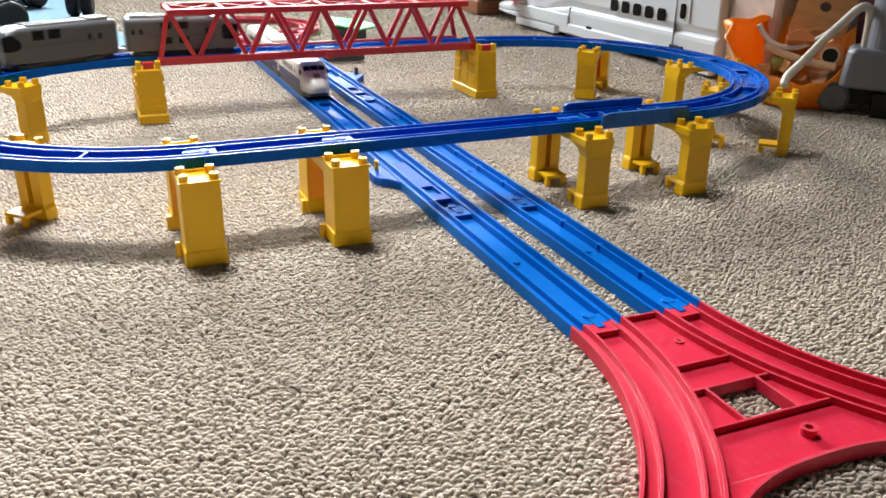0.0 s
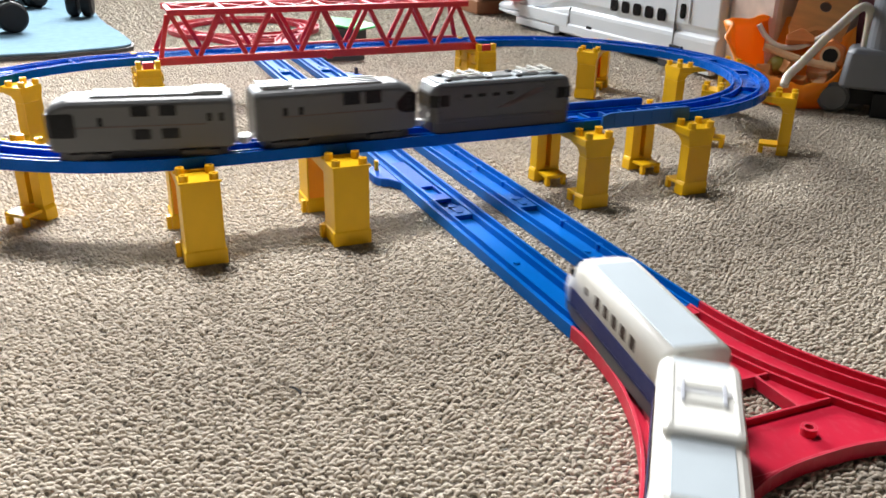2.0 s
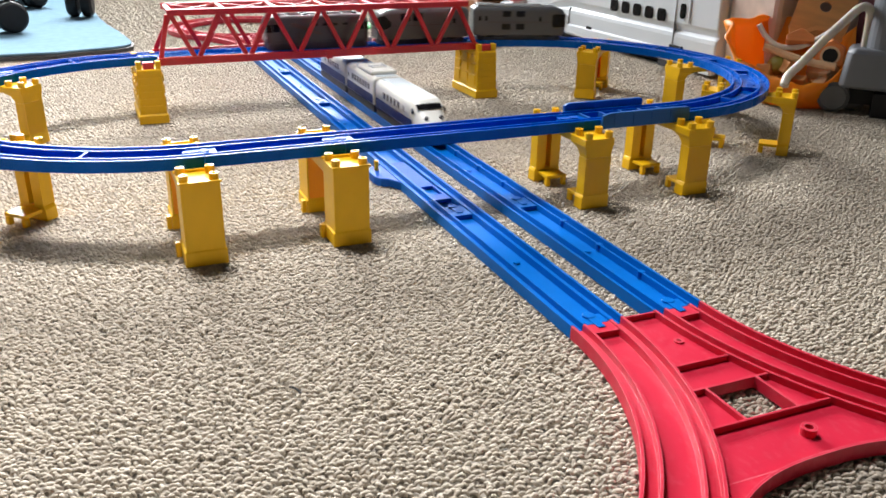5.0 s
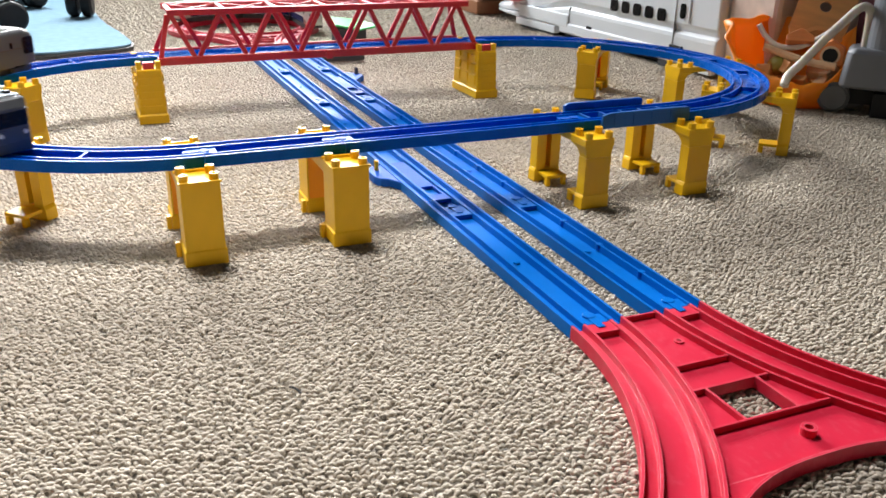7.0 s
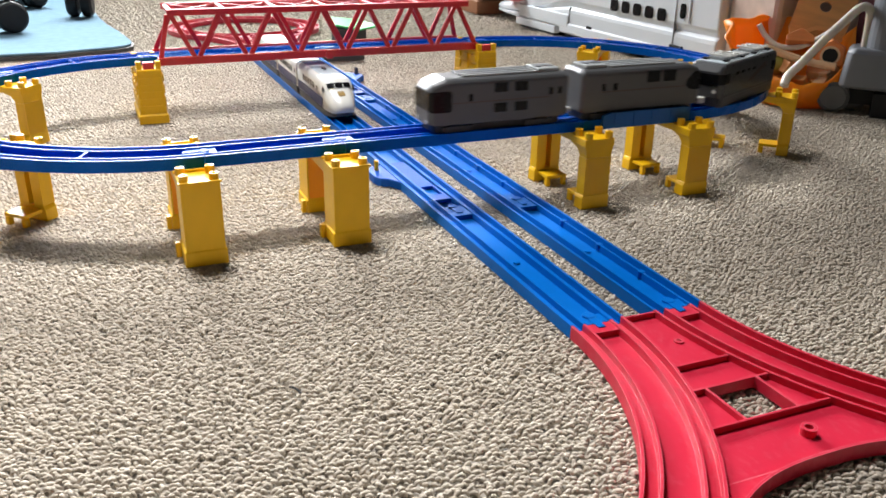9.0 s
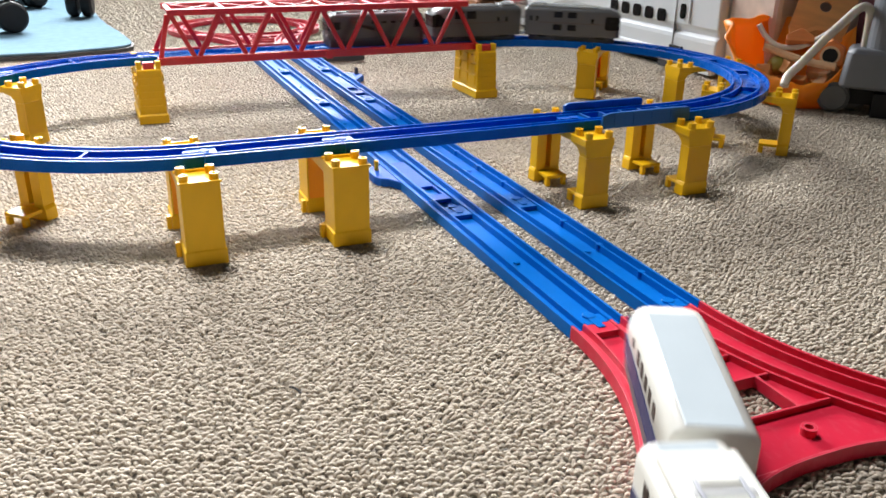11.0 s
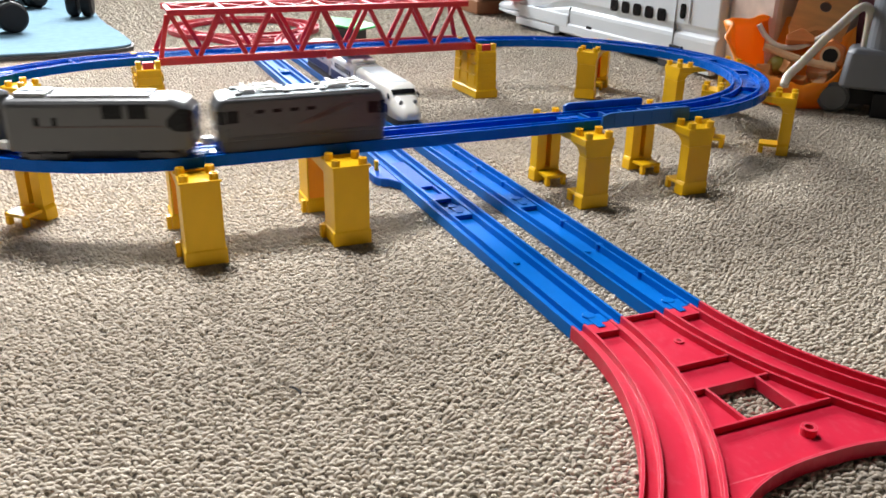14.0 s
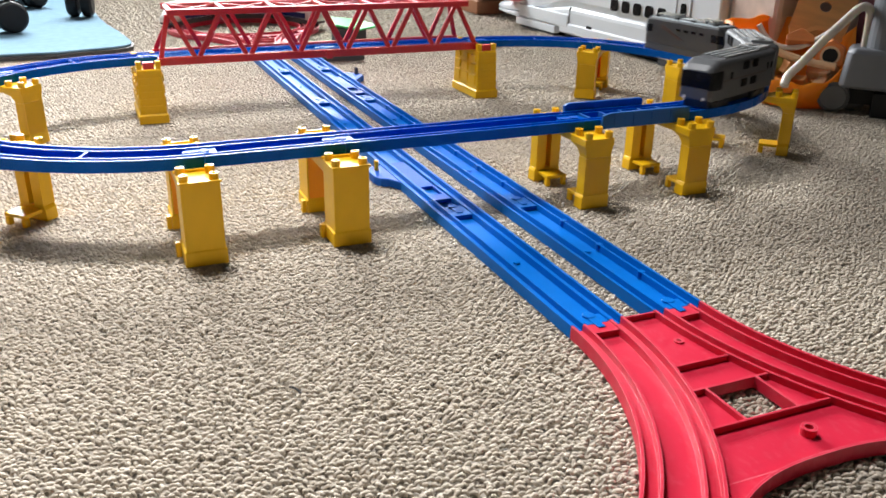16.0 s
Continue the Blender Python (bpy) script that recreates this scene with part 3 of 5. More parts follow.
def place_piers():
    rows = [(box_pier, [(-0.2253, 0.0), (-0.1152, 0.0)]), (panel_pier, [(-0.2203, 2 * R_CURVE - 0.014), (0.2096, 2 * R_CURVE - 0.012)])]
    for make, at in rows:
        first = make()
        for k, (x, y) in enumerate(at):
            m = LOOP_FRAME @ pose(x, y, 0)
            if k == 0:
                first.matrix_world = m
            else:
                copy_thing(first, m)
    first = slim_pier()
    at = [(RAIL / 2, 0.0, 0.0), (RAIL, 0.0, 0.0)]
    for k in range(1, 4):
        x, y, h = loop_at(RAIL + k * math.pi * R_CURVE / 4)
        at.append((x, y, math.degrees(h)))
        x, y, h = loop_at(3 * RAIL + math.pi * R_CURVE + k * math.pi * R_CURVE / 4 + (0.013 if k == 1 else 0.0))
        at.append((x, y, math.degrees(h)))
    for k, (x, y, a) in enumerate(at):
        m = LOOP_FRAME @ pose(x, y, 0, 0, 0, a)
        if k == 0:
            first.matrix_world = m
        else:
            copy_thing(first, m)


place_piers()


# ---------------------------------------------------------------- truss bridge
def build_bridge():
    m = LOOP_FRAME @ pose(-0.0034, 2 * R_CURVE, 0)
    br = empty("truss_bridge", m, "red plastic toy truss bridge over the far straight rails", "toy bridge")
    z0, z1, half, yo = 0.0638, 0.1232, 0.2035, 0.033
    for side in (-1, 1):
        y = side * yo
        bm = boxes((-half, half, y - 0.003, y + 0.003, z0 - 0.0005, z0 + 0.0085), (-half - 0.001, half + 0.001, y - 0.004, y + 0.004, z0 + 0.0070, z0 + 0.0085))
        part("bottom_chord", bm, RED_DEEP, br, bevel=0.0006)
        part("top_chord", boxes((-half + 0.014, half - 0.014, y - 0.003, y + 0.003, z1 - 0.004, z1 + 0.003)), RED_DEEP, br, bevel=0.0006)
        feet = [-half] + [-half + 0.044 + (2 * half - 0.044) * k / 6 for k in range(7)]
        if side > 0:
            feet = [-x for x in reversed(feet)]
        for xa, xb in zip(feet, feet[1:]):
            crown = (xa + xb) / 2
            if xb - xa < 0.05:
                crown = xa + 0.016 if xa < 0 else xb - 0.016
            for foot, lean in ((xa + 0.003, -0.002), (xb - 0.003, 0.002)):
                bm = bmesh.new()
                bar(bm, (foot, y, z0 + 0.008), (crown + lean, y, z1 - 0.003), 0.0045, 0.0052)
                part("diagonal", bm, RED_DEEP, br, bevel=0.0004)
    for k in range(7):
        x = -half + 0.018 + (2 * half - 0.036) * k / 6
        part("top_strut", boxes((x - 0.0025, x + 0.0025, -yo, yo, z1 - 0.002, z1 + 0.002)), RED_DEEP, br, bevel=0.0005)
        if k < 6:
            x2 = -half + 0.018 + (2 * half - 0.036) * (k + 1) / 6
            bm = bmesh.new()
            for s in (-1, 1):
                bar(bm, (x, -s * yo, z1), (x2, s * yo, z1), 0.0022, 0.0026)
            part("top_brace", bm, RED_DEEP, br)
    for k in range(9):
        x = -half + 0.01 + (2 * half - 0.02) * k / 8
        part("floor_beam", boxes((x - 0.002, x + 0.002, -yo, yo, z0 - 0.0006, z0 + 0.0008)), RED_DEEP, br)
    part("splice_plate", boxes((-0.004, 0.004, -yo - 0.0045, -yo - 0.003, z0 - 0.002, z0 + 0.0085)), RED_DEEP, br)


build_bridge()


# ---------------------------------------------------------------- toy trains
def section(w, h0, h1, r, n=4):
    """Closed car section: straight sides from h0, rounded shoulders up to h1 (y, z)."""
    pts = [(-w, h0)]
    for k in range(n + 1):
        a = math.pi - (math.pi / 2) * k / n
        pts.append((-w + r + r * math.cos(a), h1 - r + r * math.sin(a)))
    for k in range(n + 1):
        a = math.pi / 2 - (math.pi / 2) * k / n
        pts.append((w - r + r * math.cos(a), h1 - r + r * math.sin(a)))
    pts.append((w, h0))
    return pts


def hull(xs):
    """xs: rows of (x, half width, bottom, top, shoulder radius)."""
    return loft(bmesh.new(), [[(x, y, z) for y, z in section(w, h0, h1, r)] for x, w, h0, h1, r in xs])


def wheels(car, at, r=0.0065):
    for x in at:
        for side in (-1, 1):
            bm = bmesh.new()
            rod(bm, (x, side * 0.0112, r - 0.0012), (x, side * 0.0155, r - 0.0012), r, 16)
            wheel = part("wheel", bm, DARK, car)
        bm = bmesh.new()
        rod(bm, (x, -0.0112, r - 0.0012), (x, 0.0112, r - 0.0012), 0.0015, 8)
        part("axle", bm, SILVER_SHADED, car)


def coupler(car, x0, x1, mat):
    bm = bmesh.new()
    rod(bm, (x0, 0, 0.0105), (x1, 0, 0.0105), 0.0022, 8)
    rod(bm, (x1, 0, 0.008), (x1, 0, 0.013), 0.004, 12)
    part("coupler", bm, mat, car)


def bullet_car(kind):
    """White and navy bullet train car; x is forward. kind: lead, mid, tail (a lead car turned round)."""
    what = {"lead": "ivory toy bullet train lead car with navy stripe and rounded nose",
            "mid": "ivory toy bullet train middle car with raised roof box",
            "tail": "ivory toy bullet train tail car with navy stripe, nose facing back"}[kind]
    car = empty("bullet_train_car", pose(0, 0, 0), what, "toy train", "cars of the bullet train")
    L = 0.0535 if kind == "mid" else 0.0595
    W = 0.0172
    if kind == "mid":
        body = [(-L, W - .0008, 0.012, 0.0415, 0.006), (-L + .0012, W, 0.012, 0.043, 0.0065), (L - .0012, W, 0.012, 0.043, 0.0065), (L, W - .0008, 0.012, 0.0415, 0.006)]
        part("body", hull(body), WHITE, car, smooth=False, bevel=0.0005)
        ends = (-L, L)
    else:
        body = [(-L, W - .0008, 0.012, 0.0415, 0.006), (-L + .0012, W, 0.012, 0.043, 0.0065), (0.042, W, 0.012, 0.043, 0.0065), (0.050, W, 0.012, 0.0432, 0.0080),
                (0.057, W - .0003, 0.0115, 0.041, 0.0095), (0.0625, W - .0008, 0.011, 0.0367, 0.0105), (0.068, W - .0016, 0.0105, 0.0322, 0.011),
                (0.075, W - .0030, 0.010, 0.0288, 0.011), (0.081, W - .0048, 0.0097, 0.0254, 0.010), (0.0855, W - .0072, 0.0100, 0.0222, 0.008), (0.0882, W - .0102, 0.0112, 0.0192, 0.0055), (0.0893, W - .0135, 0.0130, 0.0168, 0.0020)]
        part("body", hull(body), WHITE, car, smooth=True)
        ends = (-L, 0.055)
    # skirt
    if kind == "mid":
        sk = [(-L + .001, W - .0006, 0.0035, 0.0125, 0.002), (L - .001, W - .0006, 0.0035, 0.0125, 0.002)]
    else:
        sk = [(-L + .001, W - .0006, 0.0035, 0.0125, 0.002), (0.058, W - .0006, 0.0035, 0.0125, 0.002), (0.070, W - .0020, 0.004, 0.0112, 0.002), (0.080, W - .0048, 0.005, 0.0104, 0.002), (0.0865, W - .0085, 0.007, 0.0106, 0.001)]
    part("skirt", hull(sk), SKIRT, car, "grey underframe skirt", bevel=0.0004)
    x1 = L - .0008 if kind == "mid" else 0.060
    for side in (-1, 1):
        y = side * (W + 0.0001)
        part("stripe", boxes((-L + .0012, x1, y - 0.00025, y + 0.00025, 0.0135, 0.0232)), NAVY, car, "navy blue side stripe")
        part("thin_stripe", boxes((-L + .0012, x1, y - 0.00025, y + 0.00025, 0.0122, 0.0129)), NAVY, car)
        n = 7 if kind == "mid" else 5
        for k in range(n):
            x = -0.0370 + k * 0.0108 if kind == "mid" else -0.028 + k * 0.0118
            part("window", boxes((x - 0.0027, x + 0.0027, y - 0.0003, y + 0.0003, 0.0272, 0.0340)), BROWN_WIN, car, "small dark passenger window")
        xd = 0.046 if kind == "mid" else 0.036
        part("door_window", boxes((xd - 0.0014, xd + 0.0014, y - 0.0003, y + 0.0003, 0.0280, 0.0325)), BROWN_WIN, car)
        if kind != "mid":
            bm = bmesh.new()
            w = W - 0.0006
            out = [(0.0575, 0.0300), (0.0620, 0.0293), (0.0635, 0.0325), (0.0585, 0.0350)]
            loft(bm, [[(x, side * (w - 0.001), z) for x, z in out], [(x, side * (w + 0.0004), z) for x, z in out]])
            part("cab_side_window", bm, GLASS_DARK, car)
    part("roof_panel", boxes((-L + .002, x1 - 0.016 if kind != "mid" else x1 - .001, -0.0112, 0.0112, 0.0425, 0.0434)), ROOF_GREY, car, "pale grey roof panel", bevel=0.0004)
    if kind == "mid":
        part("roof_box", boxes((-0.041, 0.015, -0.0148, 0.0148, 0.0424, 0.0475)), WHITE, car, "raised ivory roof box", bevel=0.002)
        part("roof_rim", boxes((-0.0385, 0.0125, -0.0128, -0.0112, 0.0474, 0.0481), (-0.0385, 0.0125, 0.0112, 0.0128, 0.0474, 0.0481)), WHITE, car, bevel=0.0003)
        part("roof_fitting", boxes((-0.021, -0.019, -0.0080, 0.0080, 0.0474, 0.0486), (-0.008, -0.006, -0.0080, 0.0080, 0.0474, 0.0486)), WHITE, car, bevel=0.0004)
        part("pantograph", boxes((-0.0215, -0.0055, -0.0086, -0.0070, 0.0484, 0.0492), (-0.0215, -0.0055, 0.0070, 0.0086, 0.0484, 0.0492), (-0.0145, -0.0125, -0.0105, 0.0105, 0.0488, 0.0494)), PALE_GREY, car, "small grey folded pantograph", bevel=0.0003)
    else:
        # windscreen of three panes and nose hatch, laid on the slope
        for y0, y1 in (((-0.0125, -0.0050), (-0.0042, 0.0042), (0.0050, 0.0125)) if kind == "lead" else ((-0.0125, 0.0), (0.0, 0.0125))):
            bm = bmesh.new()
            lo, hi = (0.0655, 0.0338), (0.0600, 0.0388)
            loft(bm, [[(lo[0] - abs(y) * .12, y, lo[1]), (hi[0] - abs(y) * .12, y, hi[1] - abs(y) * .07), (hi[0] - abs(y) * .12 + .0010, y, hi[1] - abs(y) * .07 + .0008), (lo[0] - abs(y) * .12 + .0012, y, lo[1] + .0012)] for y in (y0, y1)])
            part("windscreen_pane", bm, GLASS_DARK, car, "dark windscreen pane")
        if kind == "lead":
            bm = bmesh.new()
            loft(bm, [[(0.0705, y, 0.0298), (0.0775, y, 0.0266), (0.0780, y, 0.0280), (0.0710, y, 0.0314)] for y in (-0.0036, 0.0036)])
            part("nose_hatch", bm, GOLD, car, "brown square nose hatch")
        else:
            for side in (-1, 1):
                bm = bmesh.new()
                rod(bm, (0.0745, side * 0.0072, 0.0255), (0.0774, side * 0.0078, 0.0284), 0.0021, 14)
                part("headlight", bm, CHARCOAL, car, "round dark headlight")
        if kind == "lead":
            bm = bmesh.new()
            rod(bm, (-0.004, 0, 0.0432), (-0.004, 0, 0.0455), 0.0022, 10)
            bar(bm, (-0.004, 0, 0.0452), (0.006, 0, 0.0448), 0.003, 0.0014)
            part("power_switch", bm, CHARCOAL, car, "small dark roof switch")
    wheels(car, (-0.036, 0.036))
    coupler(car, -L, -L - 0.007, SILVER_SHADED)
    for piece in car.children:
        if piece.name.split(".")[0] not in ("wheel", "axle", "coupler"):
            piece.data.transform(Matrix.Diagonal((1.0, 1.11, 1.06, 1.0)))
    return car


def coach_car(kind):
    """Silver double-deck sleeper coach. kind: lounge (end coach with a big dark end window) or mid."""
    what = {"end": "silver double-deck toy coach with dark glazed observation end",
            "mid": "silver toy sleeper coach with ribbed roof and dark curved end window"}[kind]
    car = empty("sleeper_coach", pose(0, 0, 0), what, "toy train", "cars of the silver train")
    L, W = 0.0645, 0.0172
    top = 0.0475
    body = [(-L, W - .0015, 0.0110, top - .003, 0.004), (-L + .003, W, 0.0100, top, 0.006), (L - .015, W, 0.0100, top, 0.006), (L - .004, W - .0006, 0.0103, top - .004, 0.006), (L, W - .003, 0.0112, top - .009, 0.006)]
    if kind == "end":
        body = [(-x, w, a, b, r) for x, w, a, b, r in reversed(body)]
    part("body", hull(body), SILVER_SHADED, car, bevel=0.0006)
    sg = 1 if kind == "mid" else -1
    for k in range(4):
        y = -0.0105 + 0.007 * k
        part("roof_rib", boxes((-0.034 if kind == "mid" else -0.034, 0.036, y - 0.0014, y + 0.0014, top - 0.0004, top + 0.0016)), SILVER_LIT, car, bevel=0.0004)
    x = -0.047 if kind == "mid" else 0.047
    part("roof_unit", boxes((x - 0.011, x + 0.011, -0.0115, 0.0115, top - 0.0004, top + 0.0030)), SILVER_LIT, car, "silver roof unit", bevel=0.0009)
    for s in (-1, 1):
        bm = bmesh.new()
        rod(bm, (x + s * 0.005, 0, top + 0.003), (x + s * 0.005, 0, top + 0.0037), 0.0042, 16)
        part("roof_fan", bm, SILVER_SHADED, car)
    for side in (-1, 1):
        y = side * (W + 0.0001)
        if kind == "end":
            wins = [(-0.0006, 0.0345, .0060), (0.0185, 0.0345, .0058), (-0.0004, 0.0178, .0058), (0.0190, 0.0178, .0060)]
            small = [(0.047, 0.0295), (0.0555, 0.0295), (-0.028, 0.0285)]
        else:
            wins = [(0.0100, 0.0332, .0068), (0.0275, 0.0332, .0064)]
            small = [(-0.030, 0.0285), (-0.042, 0.0285)]
        for x, z, w in wins:
            part("window", boxes((x - w, x + w, y - 0.0003, y + 0.0003, z, z + (0.0076 if kind == "end" else 0.0098))), GLASS_DARK, car, "dark square window")
        for x, z in small:
            part("small_window", boxes((x - 0.0016, x + 0.0016, y - 0.0003, y + 0.0003, z, z + 0.006)), GLASS_DARK, car)
        part("side_stripe", boxes((-0.045, 0.045, y - 0.0002, y + 0.0002, 0.0272, 0.0281)), BROWN_STRIPE, car, "thin brown side stripe")
        # the dark corner window wraps round the shaped end
        table = [(L, W - .003), (L - .003, W - .0006), (L - .012, W), (L - .03, W)]
        if kind == "end":
            rows = [(L + .0002, 0.0212, 0.0372), (L - .003, 0.0208, 0.0376), (L - .012, 0.0206, 0.0380), (L - .0175, 0.0206, 0.0380), (L - .0195, 0.0222, 0.0362)]
        else:
            rows = [(L + .0002, 0.0238, 0.0380), (L - .003, 0.0236, 0.0400), (L - .009, 0.0236, 0.0405), (L - .0135, 0.0246, 0.0365), (L - .0175, 0.0275, 0.0325)]
        rings = []
        for x, za, zb in rows:
            w = float(np.interp(-x, [-a for a, _ in table], [b for _, b in table]))
            rings.append([(sg * x, side * (w - .001), za), (sg * x, side * (w + .0004), za), (sg * x, side * (w + .0004), zb), (sg * x, side * (w - .001), zb)])
        part("corner_window", loft(bmesh.new(), rings), GLASS_DARK, car, "black wraparound end window")
        for xb in (-0.038, 0.038):
            bm = boxes((xb - 0.014, xb + 0.014, min(side * 0.010, side * 0.0158), max(side * 0.010, side * 0.0158), 0.0014, 0.0080))
            for dx in (-0.008, 0.008):
                rod(bm, (xb + dx, side * 0.0155, 0.0045), (xb + dx, side * 0.0164, 0.0045), 0.0038, 12)
            part("bogie_frame", bm, CHARCOAL, car, "charcoal bogie frame")
    z0, z1 = (0.0222, 0.0374) if kind == "end" else (0.0235, 0.0380)
    part("end_window", boxes((min(sg * (L - .002), sg * (L + .0003)), max(sg * (L - .002), sg * (L + .0003)), -W + .004, W - .004, z0, z1)), GLASS_DARK, car, "black end window")
    if kind == "end":
        for s in (-1, 1):
            bm = bmesh.new()
            rod(bm, (-L - .0004, s * 0.010, 0.0125), (-L + .001, s * 0.010, 0.0125), 0.0016, 10)
            part("tail_light", bm, WHITE, car)
    part("underframe", boxes((-L + .006, L - .006, -0.0125, 0.0125, 0.003, 0.0103)), CHARCOAL, car, "charcoal underframe")
    wheels(car, (-0.040, 0.040))
    coupler(car, -L if kind == "mid" else L, -L - 0.006 if kind == "mid" else L + 0.006, WHITE)
    return car


def locomotive():
    car = empty("toy_locomotive", pose(0, 0, 0), "silver grey toy electric locomotive with brown flash and roof gear", "toy train", "cars of the silver train")
    L, W, top = 0.0655, 0.0172, 0.0435
    body = [(-L, W - .004, 0.0125, top - .007, 0.003), (-L + .0035, W - .001, 0.012, top - .0015, 0.003), (-L + .006, W, 0.012, top, 0.003),
            (L - .006, W, 0.012, top, 0.003), (L - .0035, W - .001, 0.012, top - .0015, 0.003), (L, W - .004, 0.0125, top - .007, 0.003)]
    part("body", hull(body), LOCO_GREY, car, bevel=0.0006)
    sk = [(-L + .002, W - .002, 0.004, 0.0125, 0.001), (-L + .006, W - .0004, 0.0035, 0.0125, 0.001), (L - .006, W - .0004, 0.0035, 0.0125, 0.001), (L - .002, W - .002, 0.004, 0.0125, 0.001)]
    part("skirt", hull(sk), CHARCOAL, car, "charcoal bogie skirt", bevel=0.0004)
    for side in (-1, 1):
        y = side * (W + 0.0001)
        for k in range(4):
            x = -0.034 + 0.013 * k
            part("side_window", boxes((x - 0.0034, x + 0.0034, y - 0.0003, y + 0.0003, 0.0318, 0.0345)), GLASS_DARK, car, "narrow dark machine-room window")
        bm = bmesh.new()
        for x, z, l in ((-0.006, 0.0215, 0.034), (-0.002, 0.0240, 0.040), (0.008, 0.0275, 0.030)):
            out = [(x, z), (x + 0.01, z), (x + l, z + 0.0092), (x + l - 0.008, z + 0.0092)]
            loft(bm, [[(a, y - 0.00025, min(b, 0.036)) for a, b in out], [(a, y + 0.00025, min(b, 0.036)) for a, b in out]])
        part("flash_stripe", bm, BROWN_STRIPE, car, "brown slanting flash")
        for x in (-L + 0.0112, L - 0.0112):
            part("cab_side_window", boxes((x - 0.0042, x + 0.0042, y - 0.0003, y + 0.0003, 0.0258, 0.0350)), GLASS_DARK, car)
        for e in (-1, 1):
            rings = []
            for x, w in ((L + .0002, W - .004), (L - .0035, W - .001), (L - .0060, W)):
                rings.append([(e * x, side * (w - .001), 0.0250), (e * x, side * (w + .0004), 0.0250), (e * x, side * (w + .0004), 0.0348), (e * x, side * (w - .001), 0.0348)])
            part("corner_window", loft(bmesh.new(), rings), GLASS_DARK, car, "dark corner cab window")
        part("body_band", boxes((-L + .007, L - .007, y - 0.0002, y + 0.0002, 0.0128, 0.0150)), CHARCOAL, car)
    for s in (-1, 1):
        bm = bmesh.new()
        rows = []
        for y in (-0.0125, 0.0125):
            rows.append([(s * (L - 0.0030), y, 0.0235), (s * (L + 0.0003), y, 0.0235), (s * (L + 0.0002), y, 0.0345), (s * (L - 0.0030), y, 0.0345)])
        loft(bm, rows)
        part("windscreen", bm, GLASS_DARK, car, "dark cab windscreen")
        for y in (-0.010, 0.010):
            bm = bmesh.new()
            rod(bm, (s * (L - .001), y, 0.0185), (s * (L + .0006), y, 0.0185), 0.0018, 10)
            part("headlight", bm, WHITE, car)
    part("roof_deck", boxes((-0.057, 0.057, -0.0152, 0.0152, top - .0006, top + 0.0012)), ROOF_GREY, car, "roof deck with reflected light in its pale tone", bevel=0.0008)
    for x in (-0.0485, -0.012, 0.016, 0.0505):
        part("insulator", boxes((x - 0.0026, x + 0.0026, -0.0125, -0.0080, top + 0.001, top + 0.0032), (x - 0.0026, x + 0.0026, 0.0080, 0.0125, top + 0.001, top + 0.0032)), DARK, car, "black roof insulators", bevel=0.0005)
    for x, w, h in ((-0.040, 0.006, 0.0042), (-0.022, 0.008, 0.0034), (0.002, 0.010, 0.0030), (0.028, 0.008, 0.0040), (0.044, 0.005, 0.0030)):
        part("roof_gear", boxes((x - w, x + w, -0.0085, 0.0085, top + 0.001, top + h)), SILVER_LIT, car, "pale roof equipment box", bevel=0.0007)
    for x in (-0.031, 0.036):
        bm = bmesh.new()
        for s in (-1, 1):
            bar(bm, (x - 0.011, s * 0.006, top + 0.0040), (x + 0.011, s * 0.006, top + 0.0052), 0.0014, 0.0014)
        for dx in (-0.011, 0.0, 0.011):
            box(bm, x + dx - 0.0009, x + dx + 0.0009, -0.0115, 0.0115, top + 0.0044, top + 0.0060)
        part("pantograph", bm, WHITE, car, "folded white pantograph")
    wheels(car, (-0.042, 0.0, 0.042))
    coupler(car, -L, -L - 0.006, WHITE)
    return car


# ---------------------------------------------------------------- things round the layout
def build_mat():
    edge = [(-1.05, 1.10), (-0.60, 1.102), (-0.44, 1.104), (-0.39, 1.106), (-0.35, 1.109), (-0.31, 1.106), (-0.268, 1.122), (-0.224, 1.132), (-0.205, 1.145), (-0.194, 1.160), (-0.191, 1.192), (-0.203, 1.306), (-0.220, 1.41), (-0.231, 1.525), (-0.245, 1.75), (-0.30, 2.35), (-1.05, 2.35)]
    mat = empty("floor_mat", pose(0, 0, 0), "pale blue cloth mat with a dark shadow layer on the carpet", "mat")
    part("cloth", prism(bmesh.new(), edge, 0.0065, 0.0105), MAT_BLUE, mat, bevel=0.0015)
    # dark underside, widened to put in the shadow line along the edge
    under = [(x + (0.003 if x > -0.3 else 0), y - (0.004 if y < 1.2 else 0)) for x, y in edge]
    part("backing", prism(bmesh.new(), under, 0.0005, 0.0064), CHARCOAL, mat, "dark underside with the edge's shadow line put in")


build_mat()


